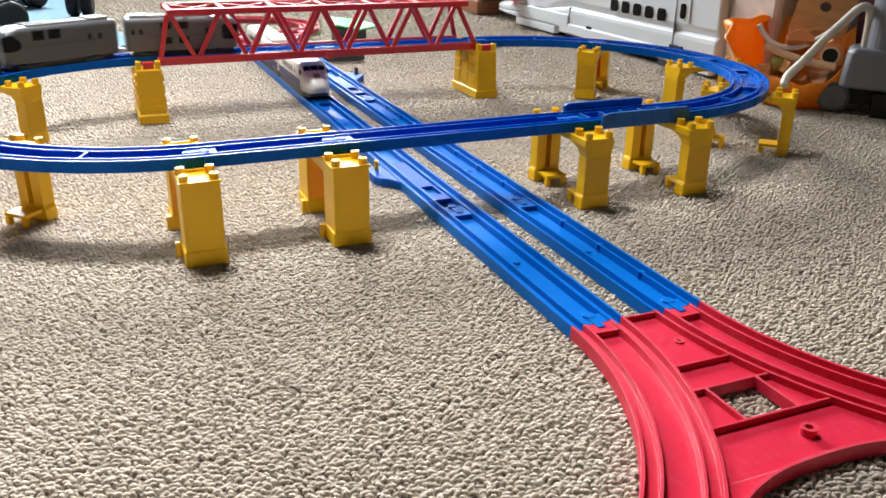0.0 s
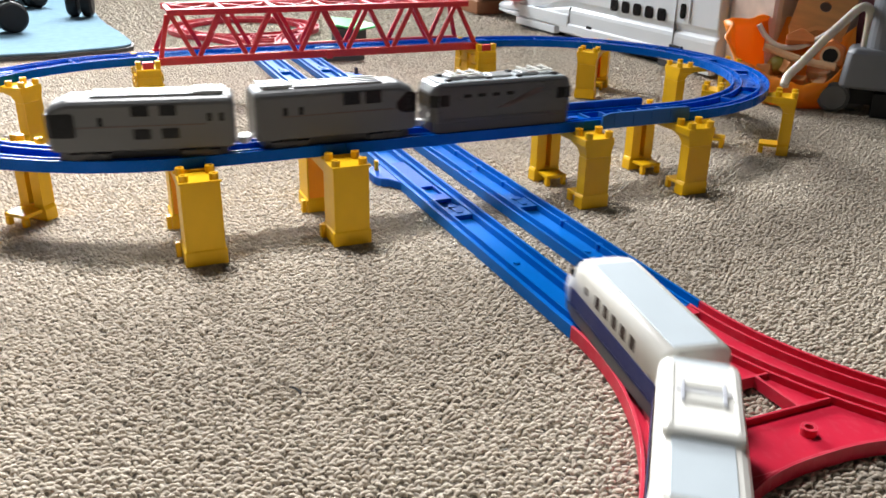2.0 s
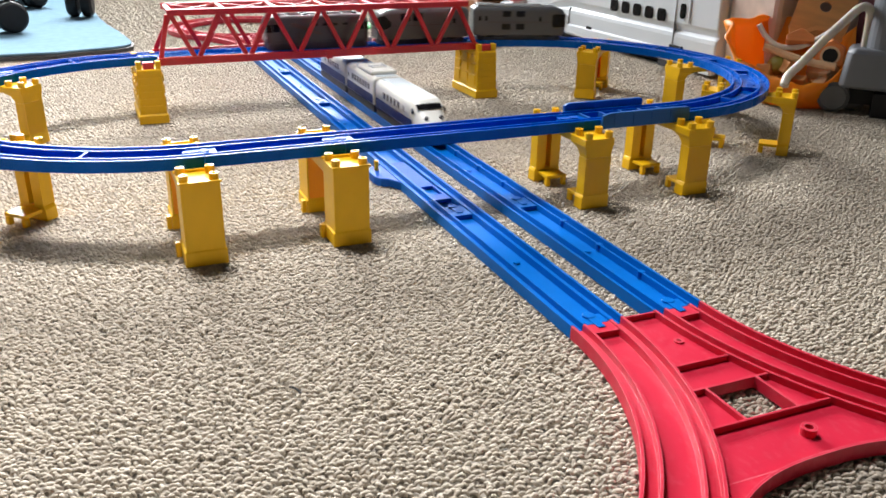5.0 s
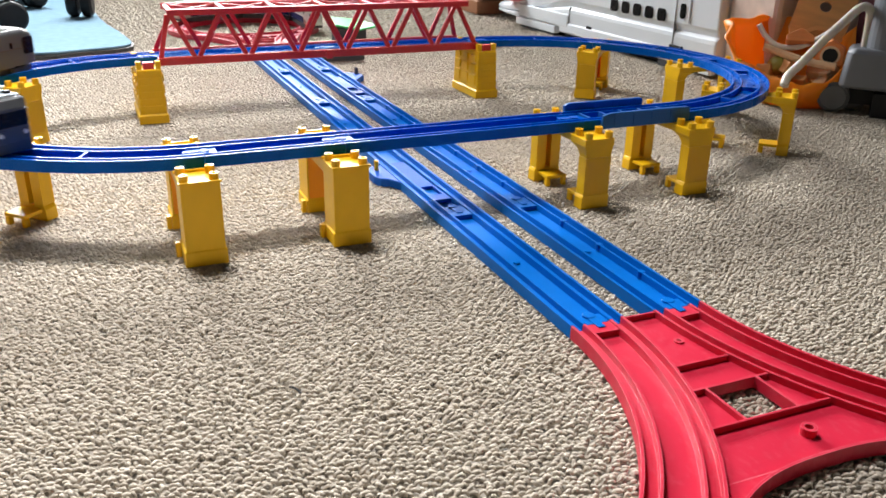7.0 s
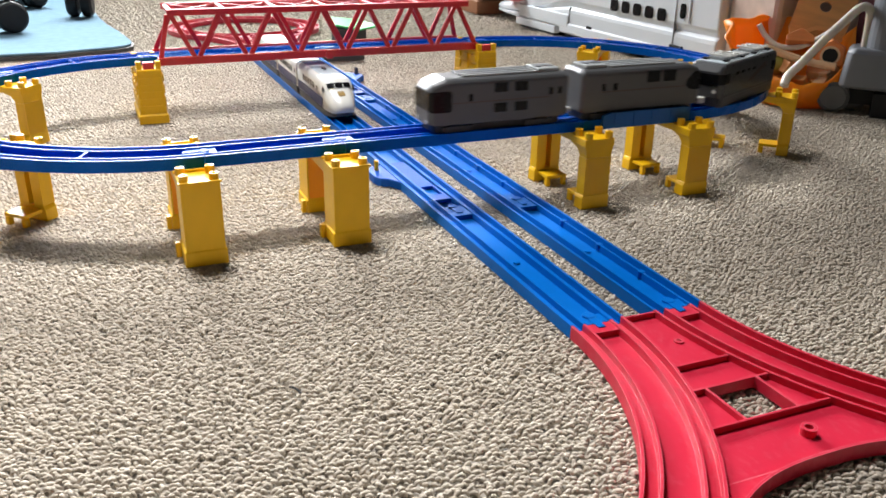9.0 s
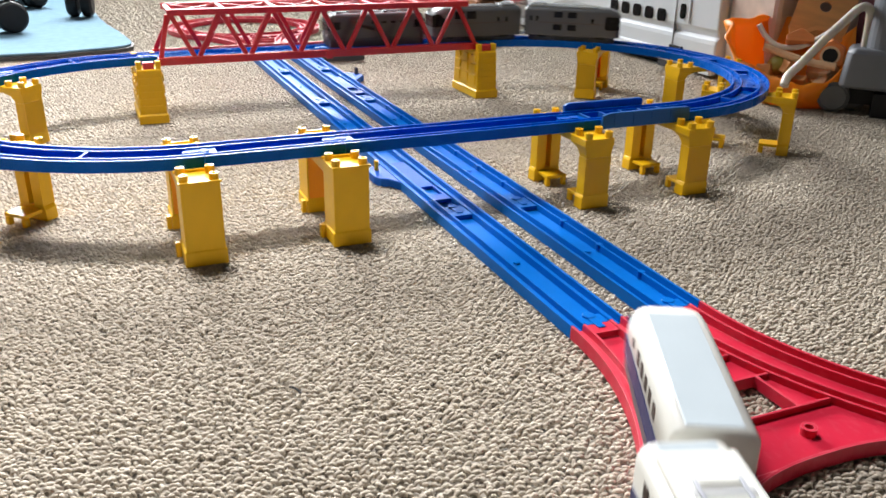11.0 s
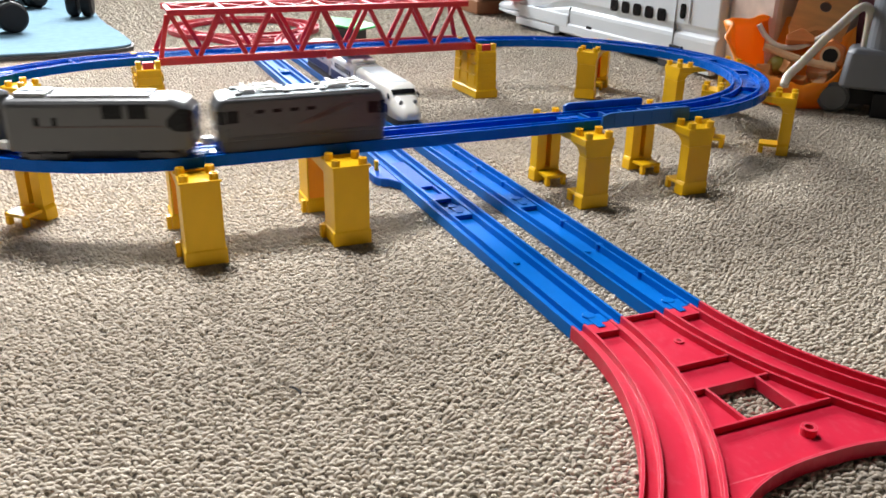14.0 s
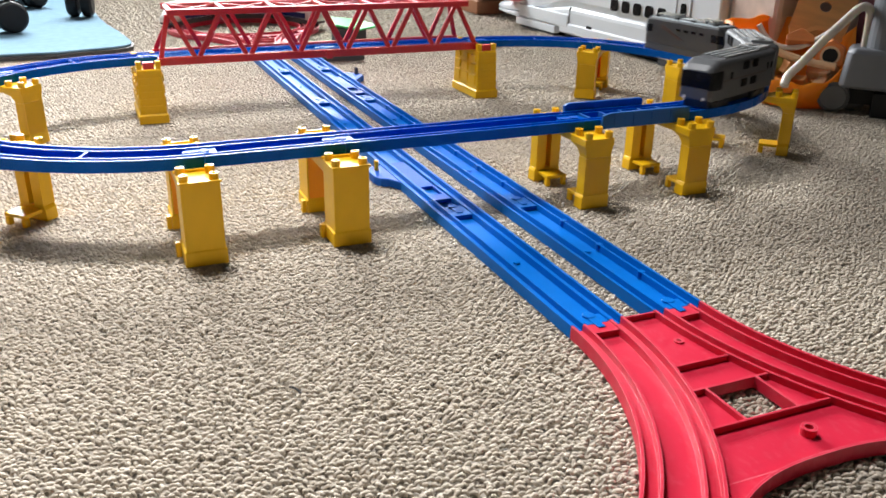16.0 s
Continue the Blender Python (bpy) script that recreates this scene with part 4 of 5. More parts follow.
def caster(name, x, y, r, w, label, mat, yaw):
    c = empty(name, pose(x, y, 0.011, 0, 0, yaw), label, "chair caster", "black casters on the mat")
    for s in (-1, 1):
        bm = bmesh.new()
        rings = []
        for off, rr in ((0.12, 0.86), (0.18, 0.97), (0.5, 1.0), (0.82, 0.97), (1.0, 0.8)):
            rings.append([(r * rr * math.cos(2 * math.pi * k / 28), s * off * w / 2, r + r * rr * math.sin(2 * math.pi * k / 28)) for k in range(28)])
        loft(bm, rings)
        part("wheel", bm, DARK, c, smooth=False, bevel=0.0008)
    bm = bmesh.new()
    rings = []
    for k in range(9):
        a = math.radians(20 + 140 * k / 8)
        rings.append([(1.12 * r * math.cos(a), y_, r + 1.12 * r * math.sin(a)) for y_ in (-w * .06, w * .06)] + [(1.0 * r * math.cos(a), y_, r + 1.0 * r * math.sin(a)) for y_ in (w * .06, -w * .06)])
    loft(bm, rings)
    rod(bm, (0, 0, 2.0 * r), (0, 0, 3.4 * r), r * 0.25, 12)
    part("fork", bm, DARK, c)
    return c


caster("chair_caster", -0.383, 1.345, 0.0275, 0.05, "black twin-wheel chair caster on the blue mat", DARK, 15)
caster("chair_caster", -0.263, 1.535, 0.0275, 0.05, "black twin-wheel chair caster on the blue mat", DARK, 80)
caster("chair_caster", -0.357, 1.72, 0.0275, 0.05, "black twin-wheel chair caster on the blue mat", DARK, 40)


def round_pane(x0, x1, z0, z1, y0, y1, r):
    """Upright pane with rounded corners."""
    out = []
    for cx, cz, a0 in ((x1 - r, z1 - r, 0), (x0 + r, z1 - r, 90), (x0 + r, z0 + r, 180), (x1 - r, z0 + r, 270)):
        for k in range(4):
            a = math.radians(a0 + 30 * k)
            out.append((cx + r * math.cos(a), cz + r * math.sin(a)))
    return loft(bmesh.new(), [[(x, y0, z) for x, z in out], [(x, y1, z) for x, z in out]])


def build_big_train():
    """Large white toy train that doubles as a carrying case."""
    t = empty("toy_train_case", pose(0.6124, 0.6381, 0, 0, 0, 91.3), "large white toy bullet train carrying case on the carpet", "toy train")
    # local x runs away along the room, local +y is the side that faces the layout
    side = [(0.004, 0.016), (0.0015, 0.020), (0.0, 0.050), (0.001, 0.056), (0.006, 0.061), (0.004, 0.068), (0.001, 0.073), (0.0, 0.115), (0.006, 0.155), (0.022, 0.190), (0.05, 0.212), (0.088, 0.22)]
    ring = [(y, z) for y, z in side] + [(0.176 - y, z) for y, z in reversed(side[:-1])]

    def cut(x, k, top):
        return [(x, -0.088 + (0.088 - y) * k, 0.016 + (z - 0.016) * top) for y, z in ring]
    rows = [cut(0.0, 0.985, 0.99), cut(0.003, 1, 1), cut(0.42, 1, 1), cut(0.50, 0.99, 0.74), cut(0.58, 0.97, 0.42), cut(0.64, 0.93, 0.23), cut(0.70, 0.86, 0.155), cut(0.75, 0.72, 0.12), cut(0.775, 0.5, 0.09), cut(0.785, 0.3, 0.06)]
    part("body", loft(bmesh.new(), rows), WHITE_TOY, t, bevel=0.001)
    part("side_panel", boxes((0.415, 0.61, -0.004, 0.0025, 0.021, 0.046)), WHITE_TOY, t, bevel=0.002)
    part("skirt_panel", boxes((0.46, 0.62, -0.010, 0.0020, 0.004, 0.019)), WHITE_TOY, t, bevel=0.002)
    part("skirt_panel", boxes((0.02, 0.445, -0.010, 0.0020, 0.010, 0.030)), WHITE_TOY, t, bevel=0.003)
    part("panel_seam", boxes((0.1005, 0.1012, -0.008, 0.0008, 0.030, 0.115)), GREY_TOY, t)
    part("panel_seam", boxes((0.4125, 0.4132, -0.008, 0.0008, 0.020, 0.060)), GREY_TOY, t)
    part("door_frame", boxes((0.066, 0.067, -0.002, 0.0012, 0.075, 0.112), (0.066, 0.0995, -0.002, 0.0012, 0.111, 0.112)), PALE_GREY, t)
    for k in range(5):
        x = 0.136 + k * 0.0332
        part("window", round_pane(x - 0.0104, x + 0.0104, 0.0700, 0.0900, -0.002, 0.0012, 0.0055), GLASS_DARK, t, "black rounded window")
    part("door_window", round_pane(0.0775, 0.0895, 0.080, 0.103, -0.002, 0.0012, 0.004), GLASS_DARK, t)
    part("upper_window", boxes((0.122, 0.146, -0.003, 0.0010, 0.108, 0.118)), GLASS_DARK, t)
    part("side_grille", boxes((0.335, 0.350, -0.003, 0.0012, 0.0235, 0.0335)), DARK, t, "small black grille")
    part("side_grille", boxes((0.075, 0.105, -0.003, 0.0026, 0.0325, 0.0375)), DARK, t, "small black grille")
    part("chassis", boxes((0.05, 0.60, -0.160, -0.014, 0.0, 0.018)), DARK, t, "black underside")
    part("foot_rail", boxes((0.10, 0.13, -0.014, 0.001, 0.0, 0.010)), CHARCOAL, t)
    part("foot_rail", boxes((0.47, 0.60, -0.014, 0.0, 0.0, 0.010)), CHARCOAL, t)
    part("end_lamp", boxes((0.0035, 0.03, -0.012, 0.003, 0.004, 0.028)), WHITE_TOY, t, bevel=0.002)


def build_case():
    c = empty("beige_case", pose(0.6241, 0.5358, 0), "beige plastic case standing behind the orange bag", "case")
    part("body", boxes((0.0, 0.16, 0.0, 0.098, 0.0, 0.26)), CARDBOARD, c, bevel=0.008)
    part("latch_plate", boxes((0.020, 0.062, -0.0025, 0.0015, 0.088, 0.102)), PALE_GREY, c, "grey latch plate", bevel=0.001)
    part("latch_slot", boxes((0.024, 0.040, -0.0035, 0.0, 0.091, 0.099)), GREY_TOY, c)
    part("latch_slot", boxes((0.043, 0.058, -0.0035, 0.0, 0.091, 0.099)), GREY_TOY, c)
    b = part("maroon_box", boxes((0.84, 0.875, 0.50, 0.70, 0.0, 0.32)), MAROON, bevel=0.003)
    tagged(b, "dark maroon box standing behind the bag", "box")
    b = part("black_box", boxes((0.885, 1.15, 0.44, 0.70, 0.0, 0.34)), DARK, bevel=0.004)
    tagged(b, "black box standing behind the bag", "box")


build_case()


build_big_train()


# bag's middle and axes, placed to fit the camera's view
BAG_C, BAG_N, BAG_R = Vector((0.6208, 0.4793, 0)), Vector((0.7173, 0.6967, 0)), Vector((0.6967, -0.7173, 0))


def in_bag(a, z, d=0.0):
    """A place in the bag: a across, z up, d behind (+) or before (-) its middle, along the camera's line of sight."""
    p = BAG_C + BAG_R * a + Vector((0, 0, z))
    # e sits at the camera's eye, so d keeps a toy's place in view
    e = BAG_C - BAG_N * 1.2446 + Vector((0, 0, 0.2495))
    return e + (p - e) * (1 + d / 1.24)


def build_basket():
    """Orange plastic bag, open at the top, its rim low in front and high behind."""
    b = empty("orange_toy_bag", pose(0, 0, 0), "crumpled orange plastic bag holding wooden toys", "bag")
    n, m = 72, 9
    rows = []
    rng = random.Random(5)
    ph = [rng.uniform(0, 6.28) for _ in range(6)]
    for j in range(m):
        f = j / (m - 1)
        ring = []
        for k in range(n):
            t = 2 * math.pi * k / n
            ca, sa = math.cos(t), math.sin(t)
            rim = 0.062 + 0.030 * sa + (0.034 * max(0, -ca) ** 1.5) + 0.010 * max(0, ca) + 0.004 * math.sin(5 * t + ph[0]) + 0.002 * math.sin(13 * t + ph[1])
            z = rim * f
            w = (0.052 + 0.050 * f ** 0.7) if ca < 0 else (0.055 + 0.012 * f)
            dd = 0.048 + 0.016 * math.sin(f * 2.2)
            fold = 1 + (0.05 * math.sin(7 * t + ph[2] + 2 * f) + 0.022 * math.sin(11 * t + ph[3] - 5 * f) + 0.008 * math.sin(23 * t + ph[4] + 9 * f)) * (0.3 + f)
            p = BAG_C + BAG_R * (w * ca * fold) + BAG_N * (dd * sa * fold) + Vector((0, 0, z + 0.0005))
            ring.append(tuple(p))
        rows.append(ring)
    mid = BAG_C
    back = [[(mid.x + (x - mid.x) * 0.965, mid.y + (y - mid.y) * 0.965, max(z, 0.002)) for x, y, z in r] for r in reversed(rows)]
    part("bag_skin", loft(bmesh.new(), rows + back), ORANGE_BAG, b, smooth=True)
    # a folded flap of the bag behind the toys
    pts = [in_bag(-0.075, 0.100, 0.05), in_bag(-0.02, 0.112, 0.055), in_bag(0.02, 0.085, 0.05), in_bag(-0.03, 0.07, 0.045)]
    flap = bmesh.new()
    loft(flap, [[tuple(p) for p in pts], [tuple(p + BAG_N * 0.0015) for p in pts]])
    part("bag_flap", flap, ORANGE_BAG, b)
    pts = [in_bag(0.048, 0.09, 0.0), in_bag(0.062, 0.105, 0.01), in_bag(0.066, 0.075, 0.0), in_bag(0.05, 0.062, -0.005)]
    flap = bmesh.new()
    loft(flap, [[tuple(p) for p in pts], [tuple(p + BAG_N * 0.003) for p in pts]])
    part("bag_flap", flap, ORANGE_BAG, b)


build_basket()


def tube_mesh(pts, r, sides=12, flat=1.0):
    """A tube through points, smoothed."""
    pts = [Vector(p) for p in pts]
    fine = []
    for i in range(len(pts) - 1):
        p0, p1, p2, p3 = pts[max(i - 1, 0)], pts[i], pts[i + 1], pts[min(i + 2, len(pts) - 1)]
        for k in range(6):
            t = k / 6
            fine.append(0.5 * ((2 * p1) + (p2 - p0) * t + (2 * p0 - 5 * p1 + 4 * p2 - p3) * t * t + (3 * p1 - p0 - 3 * p2 + p3) * t ** 3))
    fine.append(pts[-1])
    rings = []
    for i, p in enumerate(fine):
        d = (fine[min(i + 1, len(fine) - 1)] - fine[max(i - 1, 0)]).normalized()
        u = d.cross(BAG_N).normalized()
        v = d.cross(u).normalized()
        rings.append([tuple(p + u * r * math.cos(2 * math.pi * k / sides) + v * r * flat * math.sin(2 * math.pi * k / sides)) for k in range(sides)])
    return loft(bmesh.new(), rings)


def facing(p, tilt=0.0, roll=0.0):
    """A pose at p whose local z looks out of the bag towards the viewer's side."""
    m = Matrix((BAG_R, Vector((0, 0, 1)), -BAG_N)).transposed().to_4x4()
    return Matrix.Translation(p) @ m @ pose(0, 0, 0, tilt, 0, roll)


def build_bag_toys():
    grp = "toys in the orange bag"
    # board with a round hole: strips round the hole
    bm = bmesh.new()
    n = 24
    hole = [(0.004 + 0.0075 * math.cos(2 * math.pi * k / n), 0.016 + 0.0065 * math.sin(2 * math.pi * k / n)) for k in range(n)]
    outer = []
    for k in range(n):
        a = 2 * math.pi * k / n
        c, q = math.cos(a), math.sin(a)
        g = min(0.036 / max(abs(c), 1e-6), 0.050 / max(abs(q), 1e-6))
        outer.append((0.004 + c * g, 0.016 + q * g))
    loft(bm, [[(x, y, 0.003) for x, y in outer], [(x, y, 0.003) for x, y in hole], [(x, y, -0.003) for x, y in hole], [(x, y, -0.003) for x, y in outer], [(x, y, 0.003) for x, y in outer]], cap=False)
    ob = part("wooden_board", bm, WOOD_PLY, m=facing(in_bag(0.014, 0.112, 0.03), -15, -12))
    tagged(ob, "plywood toy board with a round hole in the bag", "wooden toy", grp)
    # half ring
    ring = []
    bm = bmesh.new()
    for k in range(13):
        a = math.pi * k / 12
        ring.append([(r * math.cos(a), r * math.sin(a) * 0.8, z) for r, z in ((0.019, 0.004), (0.019, -0.004), (0.011, -0.004), (0.011, 0.004))])
    loft(bm, ring)
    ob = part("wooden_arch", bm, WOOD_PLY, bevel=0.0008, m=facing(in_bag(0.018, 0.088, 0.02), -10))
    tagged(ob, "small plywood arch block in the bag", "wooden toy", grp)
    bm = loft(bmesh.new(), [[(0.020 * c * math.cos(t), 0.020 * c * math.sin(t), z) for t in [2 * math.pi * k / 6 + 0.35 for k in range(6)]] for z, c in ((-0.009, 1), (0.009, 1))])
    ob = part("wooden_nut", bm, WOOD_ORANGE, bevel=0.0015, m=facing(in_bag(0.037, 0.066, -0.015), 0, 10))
    tagged(ob, "orange wooden hexagon nut block with a black disc for its hole", "wooden toy", grp)
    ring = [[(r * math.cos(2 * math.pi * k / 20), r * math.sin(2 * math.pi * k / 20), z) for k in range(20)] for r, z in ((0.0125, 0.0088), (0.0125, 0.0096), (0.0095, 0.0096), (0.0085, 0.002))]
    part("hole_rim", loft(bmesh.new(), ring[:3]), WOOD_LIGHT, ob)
    # black disc put on the solid face for the shade inside a hole
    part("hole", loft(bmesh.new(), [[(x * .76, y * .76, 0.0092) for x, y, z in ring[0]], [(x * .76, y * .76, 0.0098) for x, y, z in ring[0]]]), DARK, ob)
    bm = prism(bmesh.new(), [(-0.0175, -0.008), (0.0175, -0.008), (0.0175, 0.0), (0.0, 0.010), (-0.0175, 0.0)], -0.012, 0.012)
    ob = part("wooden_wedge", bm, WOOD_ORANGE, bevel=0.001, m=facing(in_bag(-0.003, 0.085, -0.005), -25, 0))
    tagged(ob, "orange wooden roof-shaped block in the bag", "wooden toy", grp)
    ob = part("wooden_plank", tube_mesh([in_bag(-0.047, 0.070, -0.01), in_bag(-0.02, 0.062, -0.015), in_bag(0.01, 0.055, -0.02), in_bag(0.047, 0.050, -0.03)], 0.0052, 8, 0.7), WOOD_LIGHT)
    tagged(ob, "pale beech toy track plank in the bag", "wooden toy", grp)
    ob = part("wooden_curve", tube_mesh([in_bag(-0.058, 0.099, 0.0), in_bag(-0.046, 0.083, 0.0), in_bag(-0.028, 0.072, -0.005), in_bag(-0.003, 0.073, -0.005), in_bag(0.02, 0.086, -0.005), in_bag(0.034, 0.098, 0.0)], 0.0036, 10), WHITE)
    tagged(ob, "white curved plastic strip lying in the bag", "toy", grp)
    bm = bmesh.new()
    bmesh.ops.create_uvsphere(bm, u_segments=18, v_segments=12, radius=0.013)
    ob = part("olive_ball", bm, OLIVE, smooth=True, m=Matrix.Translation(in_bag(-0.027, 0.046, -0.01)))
    tagged(ob, "olive green toy ball in the bag", "ball", grp)
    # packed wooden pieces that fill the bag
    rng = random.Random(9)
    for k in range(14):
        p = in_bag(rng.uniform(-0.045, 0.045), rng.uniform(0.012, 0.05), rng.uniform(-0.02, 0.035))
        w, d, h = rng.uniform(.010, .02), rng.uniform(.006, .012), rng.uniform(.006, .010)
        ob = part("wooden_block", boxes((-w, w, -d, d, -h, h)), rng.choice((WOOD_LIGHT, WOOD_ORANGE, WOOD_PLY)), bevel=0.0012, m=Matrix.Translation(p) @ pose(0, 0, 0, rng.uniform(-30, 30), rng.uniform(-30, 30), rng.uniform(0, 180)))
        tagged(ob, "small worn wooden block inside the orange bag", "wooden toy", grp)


build_bag_toys()


def build_tube():
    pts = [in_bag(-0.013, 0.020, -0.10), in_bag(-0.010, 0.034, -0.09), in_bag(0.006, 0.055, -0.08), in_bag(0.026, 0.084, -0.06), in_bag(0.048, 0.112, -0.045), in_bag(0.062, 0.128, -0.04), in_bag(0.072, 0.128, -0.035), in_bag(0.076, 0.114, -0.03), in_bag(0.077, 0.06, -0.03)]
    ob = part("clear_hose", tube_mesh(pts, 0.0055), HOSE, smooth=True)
    tagged(ob, "milky translucent plastic hose leaning over the bag", "hose")


build_tube()


def build_trolley():
    t = empty("wheeled_stand", Matrix.Translation((0.6327, 0.4003, 0)) @ Matrix((Vector((0.657, -0.754, 0)), Vector((0.754, 0.657, 0)), Vector((0, 0, 1)))).transposed().to_4x4(), "grey plastic wheeled stand with a round caster", "wheeled stand")
    # local x across the view, local y away
    for y0, x in ((-0.006, -0.016), (0.016, 0.006)):
        rings = []
        for off, rr in ((0.0, 0.80), (0.002, 0.84), (0.002, 0.97), (0.004, 1.0), (0.014, 1.0), (0.016, 0.9)):
            rings.append([(x + 0.0195 * rr * math.cos(2 * math.pi * k / 32), y0 + off, 0.0195 + 0.0195 * rr * math.sin(2 * math.pi * k / 32)) for k in range(32)])
        part("wheel", loft(bmesh.new(), rings), WHEEL_GREY, t, "dark grey caster wheel", bevel=0.0006)
    rings = []
    for z, x0, x1, y0, y1 in ((0.034, -0.013, 0.13, -0.012, 0.05), (0.038, -0.0135, 0.13, -0.014, 0.052), (0.078, -0.0095, 0.13, -0.012, 0.050), (0.084, -0.006, 0.13, -0.008, 0.046)):
        rings.append([(x0 + 0.006, y0, z), (x1, y0, z), (x1, y1, z), (x0 + 0.006, y1, z), (x0, y1 - 0.010, z), (x0, y0 + 0.010, z)])
    part("foot", loft(bmesh.new(), rings), GREY_TOY, t, bevel=0.003)
    bm = bmesh.new()
    rod(bm, (0.036, 0.02, 0.083), (0.040, 0.02, 0.60), 0.027, 28)
    part("post", bm, GREY_TOY, t, smooth=False, bevel=0.001)
    part("axle_block", boxes((-0.008, 0.03, 0.008, 0.018, 0.012, 0.036)), DARK, t)
    # black block added for the darkness beneath the foot
    part("dark_filler", boxes((0.03, 0.13, -0.01, 0.05, 0.0, 0.030)), DARK, t, "black block filling the dark space under the stand")


build_trolley()


def build_far_things():
    g = empty("dark_toy_block", pose(0.1241, 0.9692, 0), "low dark grey toy base beside the floor track", "toy")
    part("base", boxes((-0.038, 0.032, -0.02, 0.025, 0.0, 0.014)), CHARCOAL, g, bevel=0.001)
    part("lid", boxes((-0.034, 0.028, -0.016, 0.021, 0.014, 0.0155)), GREY_TOY, g)
    h = empty("green_roof_toy", pose(0.1887, 1.1265, 0), "small toy house with a bright green roof", "toy")
    part("body", boxes((-0.030, 0.022, -0.02, 0.03, 0.0, 0.028)), CHARCOAL, h, bevel=0.001)
    bm = bmesh.new()
    loft(bm, [[(-0.044, -0.01, 0.034), (0.006, -0.032, 0.026), (0.048, -0.012, 0.028), (0.030, 0.05, 0.032), (-0.034, 0.045, 0.040)],
              [(-0.044, -0.01, 0.037), (0.006, -0.032, 0.029), (0.048, -0.012, 0.031), (0.030, 0.05, 0.035), (-0.034, 0.045, 0.043)]])
    part("roof", bm, GREEN, h, "bright green roof")
    f = empty("cabinet", pose(0.596, 1.446, 0), "brown wooden cabinet standing on the carpet", "cabinet")
    part("carcass", boxes((0, 0.6, 0, 0.5, 0.0, 0.7)), WOOD_BROWN, f, bevel=0.004)
    part("plinth", boxes((-0.008, 0.6, -0.008, 0.1, 0.0, 0.03)), WOOD_BROWN, f, bevel=0.002)
    d = []
    for r, z in ((0.012, 0.0), (0.030, 0.004), (0.040, 0.010), (0.0385, 0.010), (0.029, 0.0052), (0.011, 0.0015)):
        d.append([(r * math.cos(2 * math.pi * k / 32), r * math.sin(2 * math.pi * k / 32), z) for k in range(32)])
    ob = part("pink_dish", loft(bmesh.new(), d), PINK, smooth=True, m=pose(0.6096, 1.277, 0.0485, 0, -3, 0) @ Matrix.Diagonal((1.25, 1.25, 1.2, 1)))
    tagged(ob, "shallow pink plastic dish resting on the train case", "dish")


build_far_things()


def build_thread():
    pts = [(-0.1925, 0.0050, 0.0018), (-0.1912, 0.0026, 0.0026), (-0.1900, 0.0010, 0.0024), (-0.1884, -0.0030, 0.0016)]
    ob = part("lint_thread", tube_mesh(pts, 0.0007, 6), DARK)
    tagged(ob, "short dark thread lying on the carpet", "thread")


build_thread()


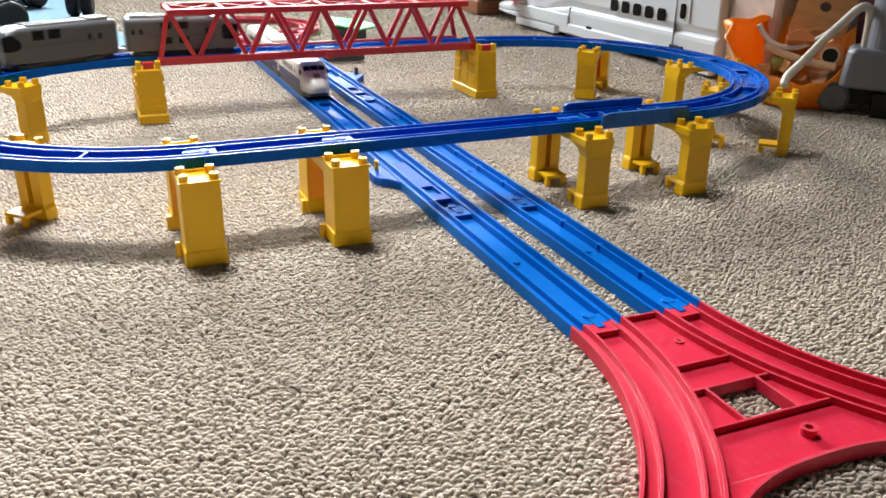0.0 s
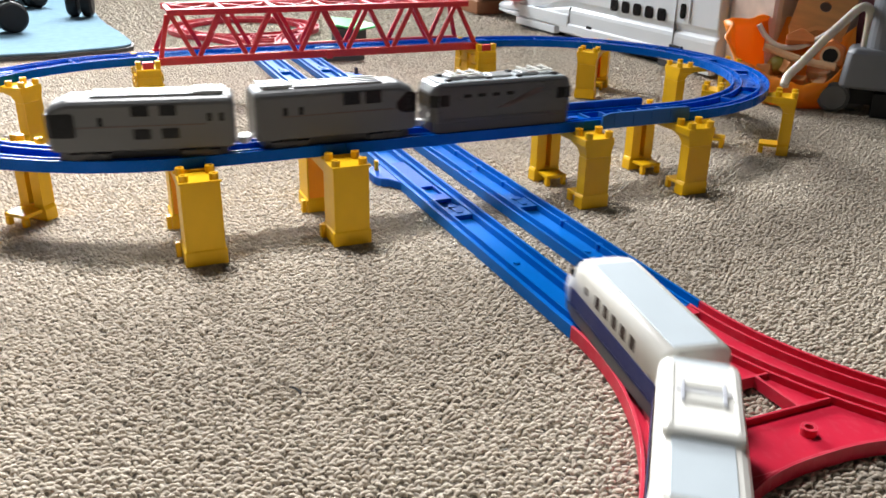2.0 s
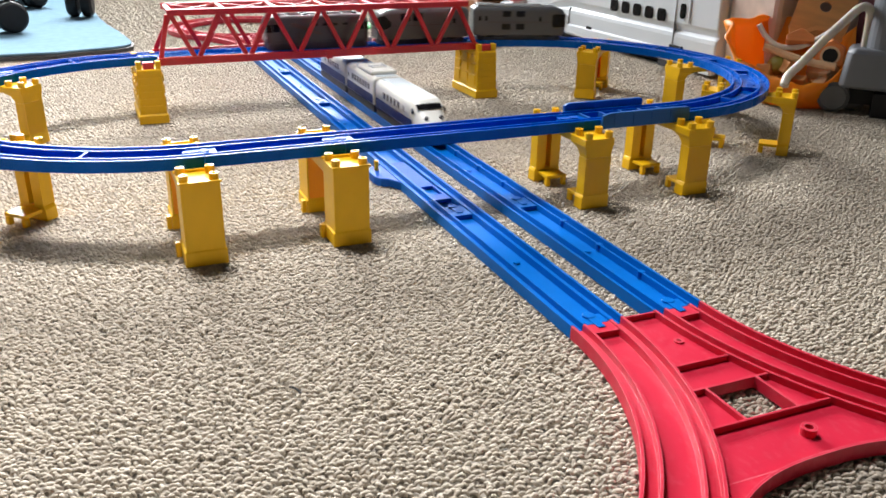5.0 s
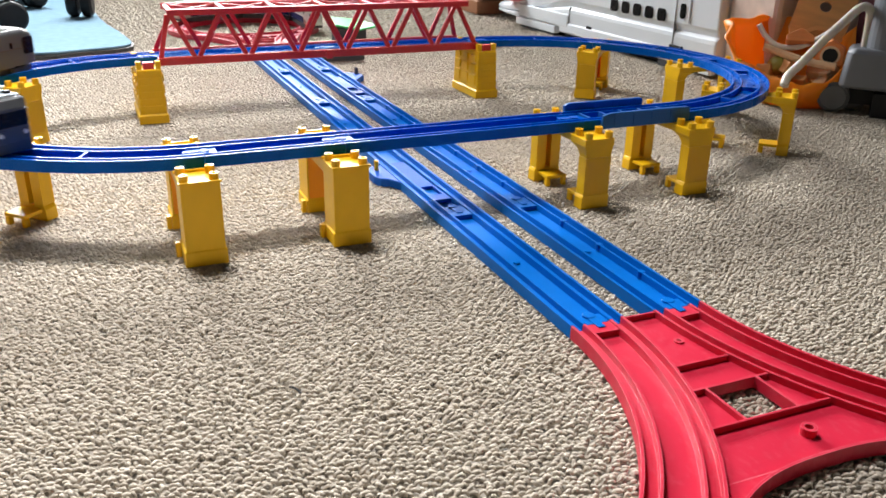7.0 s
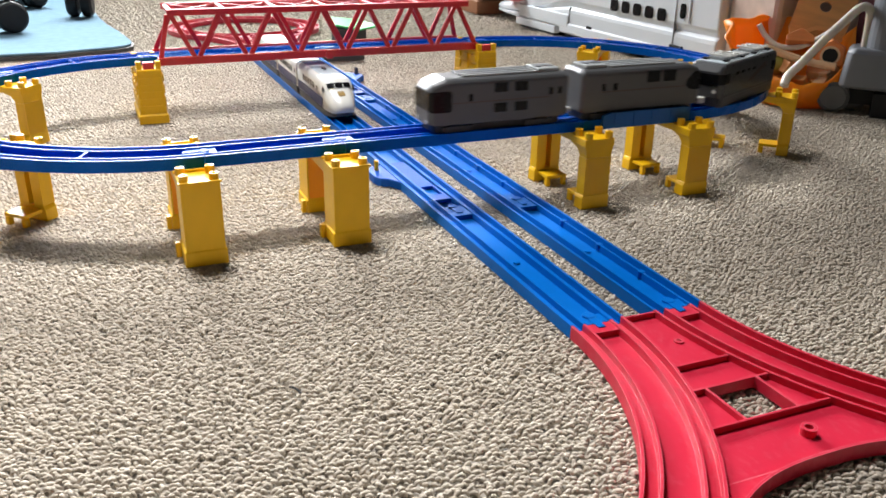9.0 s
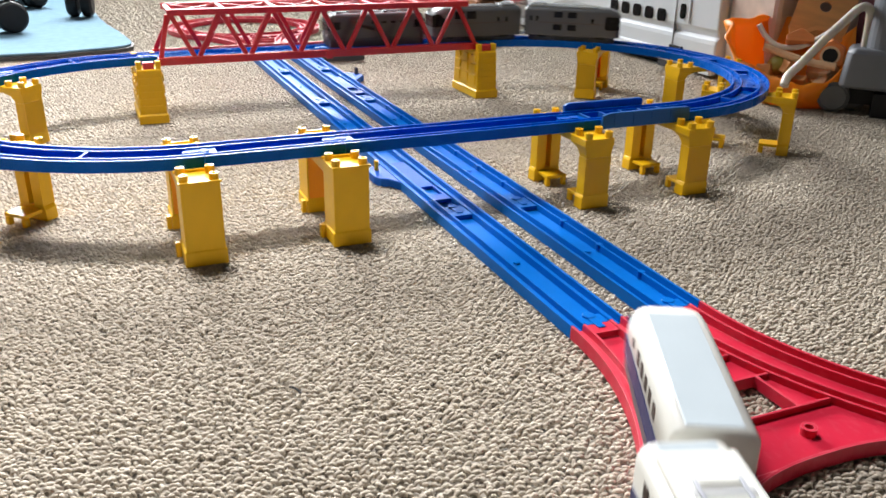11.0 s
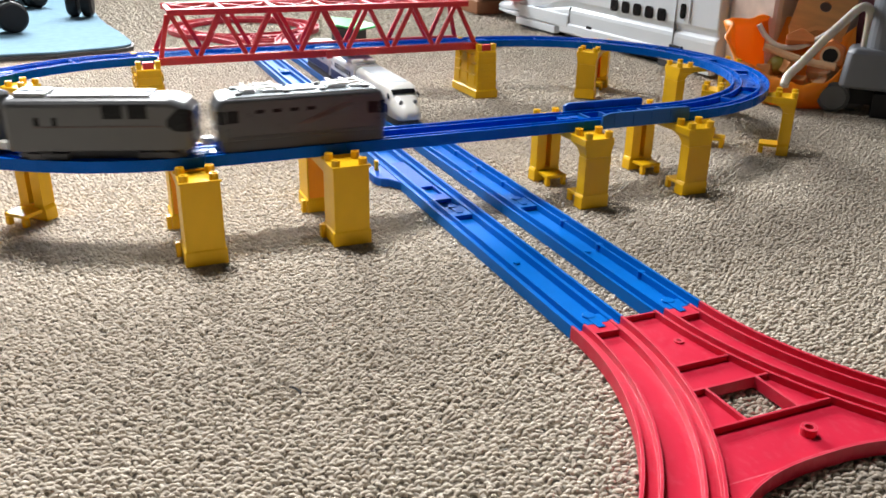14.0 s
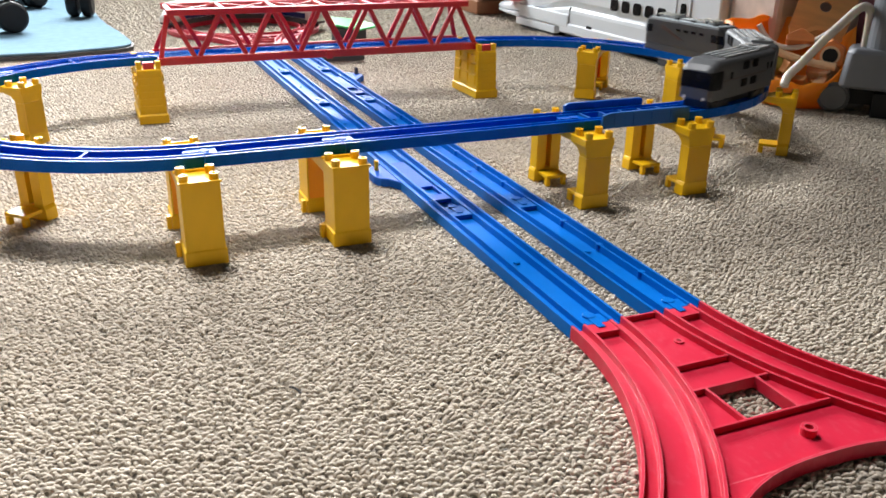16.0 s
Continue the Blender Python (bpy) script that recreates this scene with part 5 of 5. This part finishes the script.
# ---------------------------------------------------------------- carpet pile
def build_pile():
    """Looped wool pile: arched yarn loops in uneven rows, turned and leaned to face the camera."""
    rng = np.random.default_rng(3)

    def loops(x0, x1, y0, y1, step, segs, sides, name):
        turn = -0.35
        ct, st = math.cos(turn), math.sin(turn)
        mx, my, reach = (x0 + x1) / 2, (y0 + y1) / 2, 0.5 * math.hypot(x1 - x0, y1 - y0)
        n = int(2 * reach / step)
        gx, gy = np.meshgrid(np.arange(n), np.arange(int(n * 1.12)))
        gx, gy = gx.ravel(), gy.ravel()
        px = -reach + (gx + 0.5 * (gy % 2)) * step + rng.normal(0, step * 0.17, gx.size)
        py = -reach + gy * step * 0.89 + rng.normal(0, step * 0.15, gx.size)
        cx, cy = mx + ct * px - st * py, my + st * px + ct * py
        # loops are kept only on the floor that the camera sees
        keep = (cx > x0) & (cx < x1) & (cy > y0) & (cy < y1) & (cx > -0.40 - 0.06 * cy) & (cx < 0.16 + (cy + 0.19) * 1.17) & (cy > -0.10 - 0.427 * (cx + 0.333))
        cx, cy = cx[keep], cy[keep]
        k = cx.size
        a = rng.normal(turn, 0.42, k)
        half = step * rng.uniform(0.36, 0.58, k)
        high = step * rng.uniform(0.42, 0.85, k)
        thick = step * rng.uniform(0.21, 0.30, k)
        lean = rng.normal(-0.45, 0.35, k)
        ca, sa = np.cos(a), np.sin(a)
        vs = []
        for i in range(segs):
            t = math.pi * (0.02 + 0.96 * i / (segs - 1))
            u, h = -math.cos(t) * half, math.sin(t) * high
            tu, th = math.sin(t), math.cos(t)
            swell = thick * (0.8 + 0.3 * math.sin(t))
            for j in range(sides):
                q = 2 * math.pi * (j + 0.5) / sides
                uu = u - th * math.cos(q) * swell
                dh = tu * math.cos(q) * swell
                vv = math.sin(q) * swell + lean * h
                vs.append(np.stack([cx + ca * uu - sa * vv, cy + sa * uu + ca * vv, h + dh - 0.86 * step], -1))
        v = np.stack(vs, 1).reshape(-1, 3)
        quads = []
        for i in range(segs - 1):
            for j in range(sides):
                jj = (j + 1) % sides
                quads.append((i * sides + j, i * sides + jj, (i + 1) * sides + jj, (i + 1) * sides + j))
        quads = np.array(quads)
        f = (quads[None] + (np.arange(k) * segs * sides)[:, None, None]).reshape(-1, 4)
        me = bpy.data.meshes.new(name)
        me.vertices.add(len(v))
        me.vertices.foreach_set("co", v.astype(np.float32).ravel())
        me.loops.add(f.size)
        me.loops.foreach_set("vertex_index", f.astype(np.int32).ravel())
        me.polygons.add(len(f))
        me.polygons.foreach_set("loop_start", np.arange(0, f.size, 4, dtype=np.int32))
        me.polygons.foreach_set("use_smooth", np.ones(len(f), dtype=bool))
        me.update(calc_edges=True)
        me.materials.append(YARN)
        ob = new(name, me)
        tagged(ob, "beige looped wool carpet pile", "carpet", kind="stuff")

    loops(-0.46, 0.95, -0.24, 0.46, 0.0036, 5, 5, "carpet_pile")
    loops(-0.62, 1.60, 0.46, 1.30, 0.0045, 4, 3, "carpet_pile")
    loops(-1.00, 1.60, 1.30, 2.60, 0.0085, 4, 3, "carpet_pile")


build_pile()

# ---------------------------------------------------------------- the trains' runs
BULLET = [(bullet_car("lead"), 0.0893, 1, 0.030, 0.034), (bullet_car("mid"), 0.2115, 1, 0.030, 0.030), (bullet_car("tail"), 0.3340, -1, 0.030, 0.032)]
SILVER_TRAIN = [(locomotive(), 0.0655, 1, 0.036, 0.036), (coach_car("mid"), 0.2080, 1, 0.036, 0.036), (coach_car("end"), 0.3500, 1, 0.036, 0.036)]

# where the nose of the bullet train is along the floor circuit, second by second
NOSE = [(0.0, -0.650), (0.25, -0.510), (0.5, -0.365), (0.75, -0.235), (1.0, -0.108), (1.21, 0.0), (1.4, 0.097), (1.6, 0.190), (2.0, 0.385), (2.5, 0.640), (3.2, BALLOON - 0.100),
        (3.43, BALLOON), (3.6, BALLOON + 0.085), (4.2, BALLOON + 0.380), (5.13, BALLOON + 0.900), (7.5, BALLOON + 1.900), (8.8, LAP - 0.650), (9.05, LAP - 0.510), (9.3, LAP - 0.365), (10.01, LAP), (11.3, LAP + 0.590),
        (12.0, LAP + BALLOON - 0.12), (12.27, LAP + BALLOON), (12.5, LAP + BALLOON + 0.112), (13.0, LAP + BALLOON + 0.356), (13.5, LAP + BALLOON + 0.615), (14.0, LAP + BALLOON + 0.905), (16.1, LAP + BALLOON + 1.786)]


def nose_at(t):
    """Distance of the bullet train's nose along its circuit at t seconds."""
    return float(np.interp(t, [a for a, _ in NOSE], [b for _, b in NOSE]))


def bullet_path(s):
    """The floor circuit with the play of the wheels: the cars run wide where the forked rail bends away."""
    x, y, h = circuit_at(s)
    u = s % LAP
    wide = 0.003 * max(0.0, math.sin(math.pi * min(u / (1.6 * FORK_L), 1.0)))
    if wide:
        x, y = x - math.sin(h) * wide, y + math.cos(h) * wide
    return x, y, h


def loco_at(t):
    """Distance of the locomotive's front along the raised loop at t seconds."""
    late = np.interp(t, (0, .3, .5, .8, 1, 2, 3.5, 4, 5, 6.1, 6.45, 6.7, 7, 7.5, 8, 8.5, 9, 10, 11.3, 12, 12.5, 13, 13.5, 14, 14.5, 16), (.036, .038, .036, .018, .008, .004, .008, .014, .024, .033, .034, .026, .0, -.012, -.003, .005, .009, .016, .03, .035, .028, .010, -.005, -.005, 0, .004))
    return -0.2648 + (t - 1.0) * LOOP_LENGTH / 6.225 + float(late)


def run(cars, path, front_at, frame_m, z):
    for car, back, facing, front, rear in cars:
        rows = []
        for k in range(161):
            t = k / 10
            s = front_at(t) - back
            fa, fb = (front, rear) if facing > 0 else (rear, front)
            xa, ya, _ = path(s + fa)
            xb, yb, _ = path(s - fb)
            k2 = fb / (fa + fb)
            h = math.atan2(ya - yb, xa - xb)
            if facing < 0:
                h += math.pi
            rows.append((t, frame_m @ pose(xb + (xa - xb) * k2, yb + (ya - yb) * k2, z, 0, 0, math.degrees(h))))
        walk(car, rows)


def motions():
    run(BULLET, bullet_path, nose_at, pose(0, 0, 0), 0.0054)
    run(SILVER_TRAIN, loop_at, loco_at, LOOP_FRAME, LOOP_BASE + 0.0054)


motions()
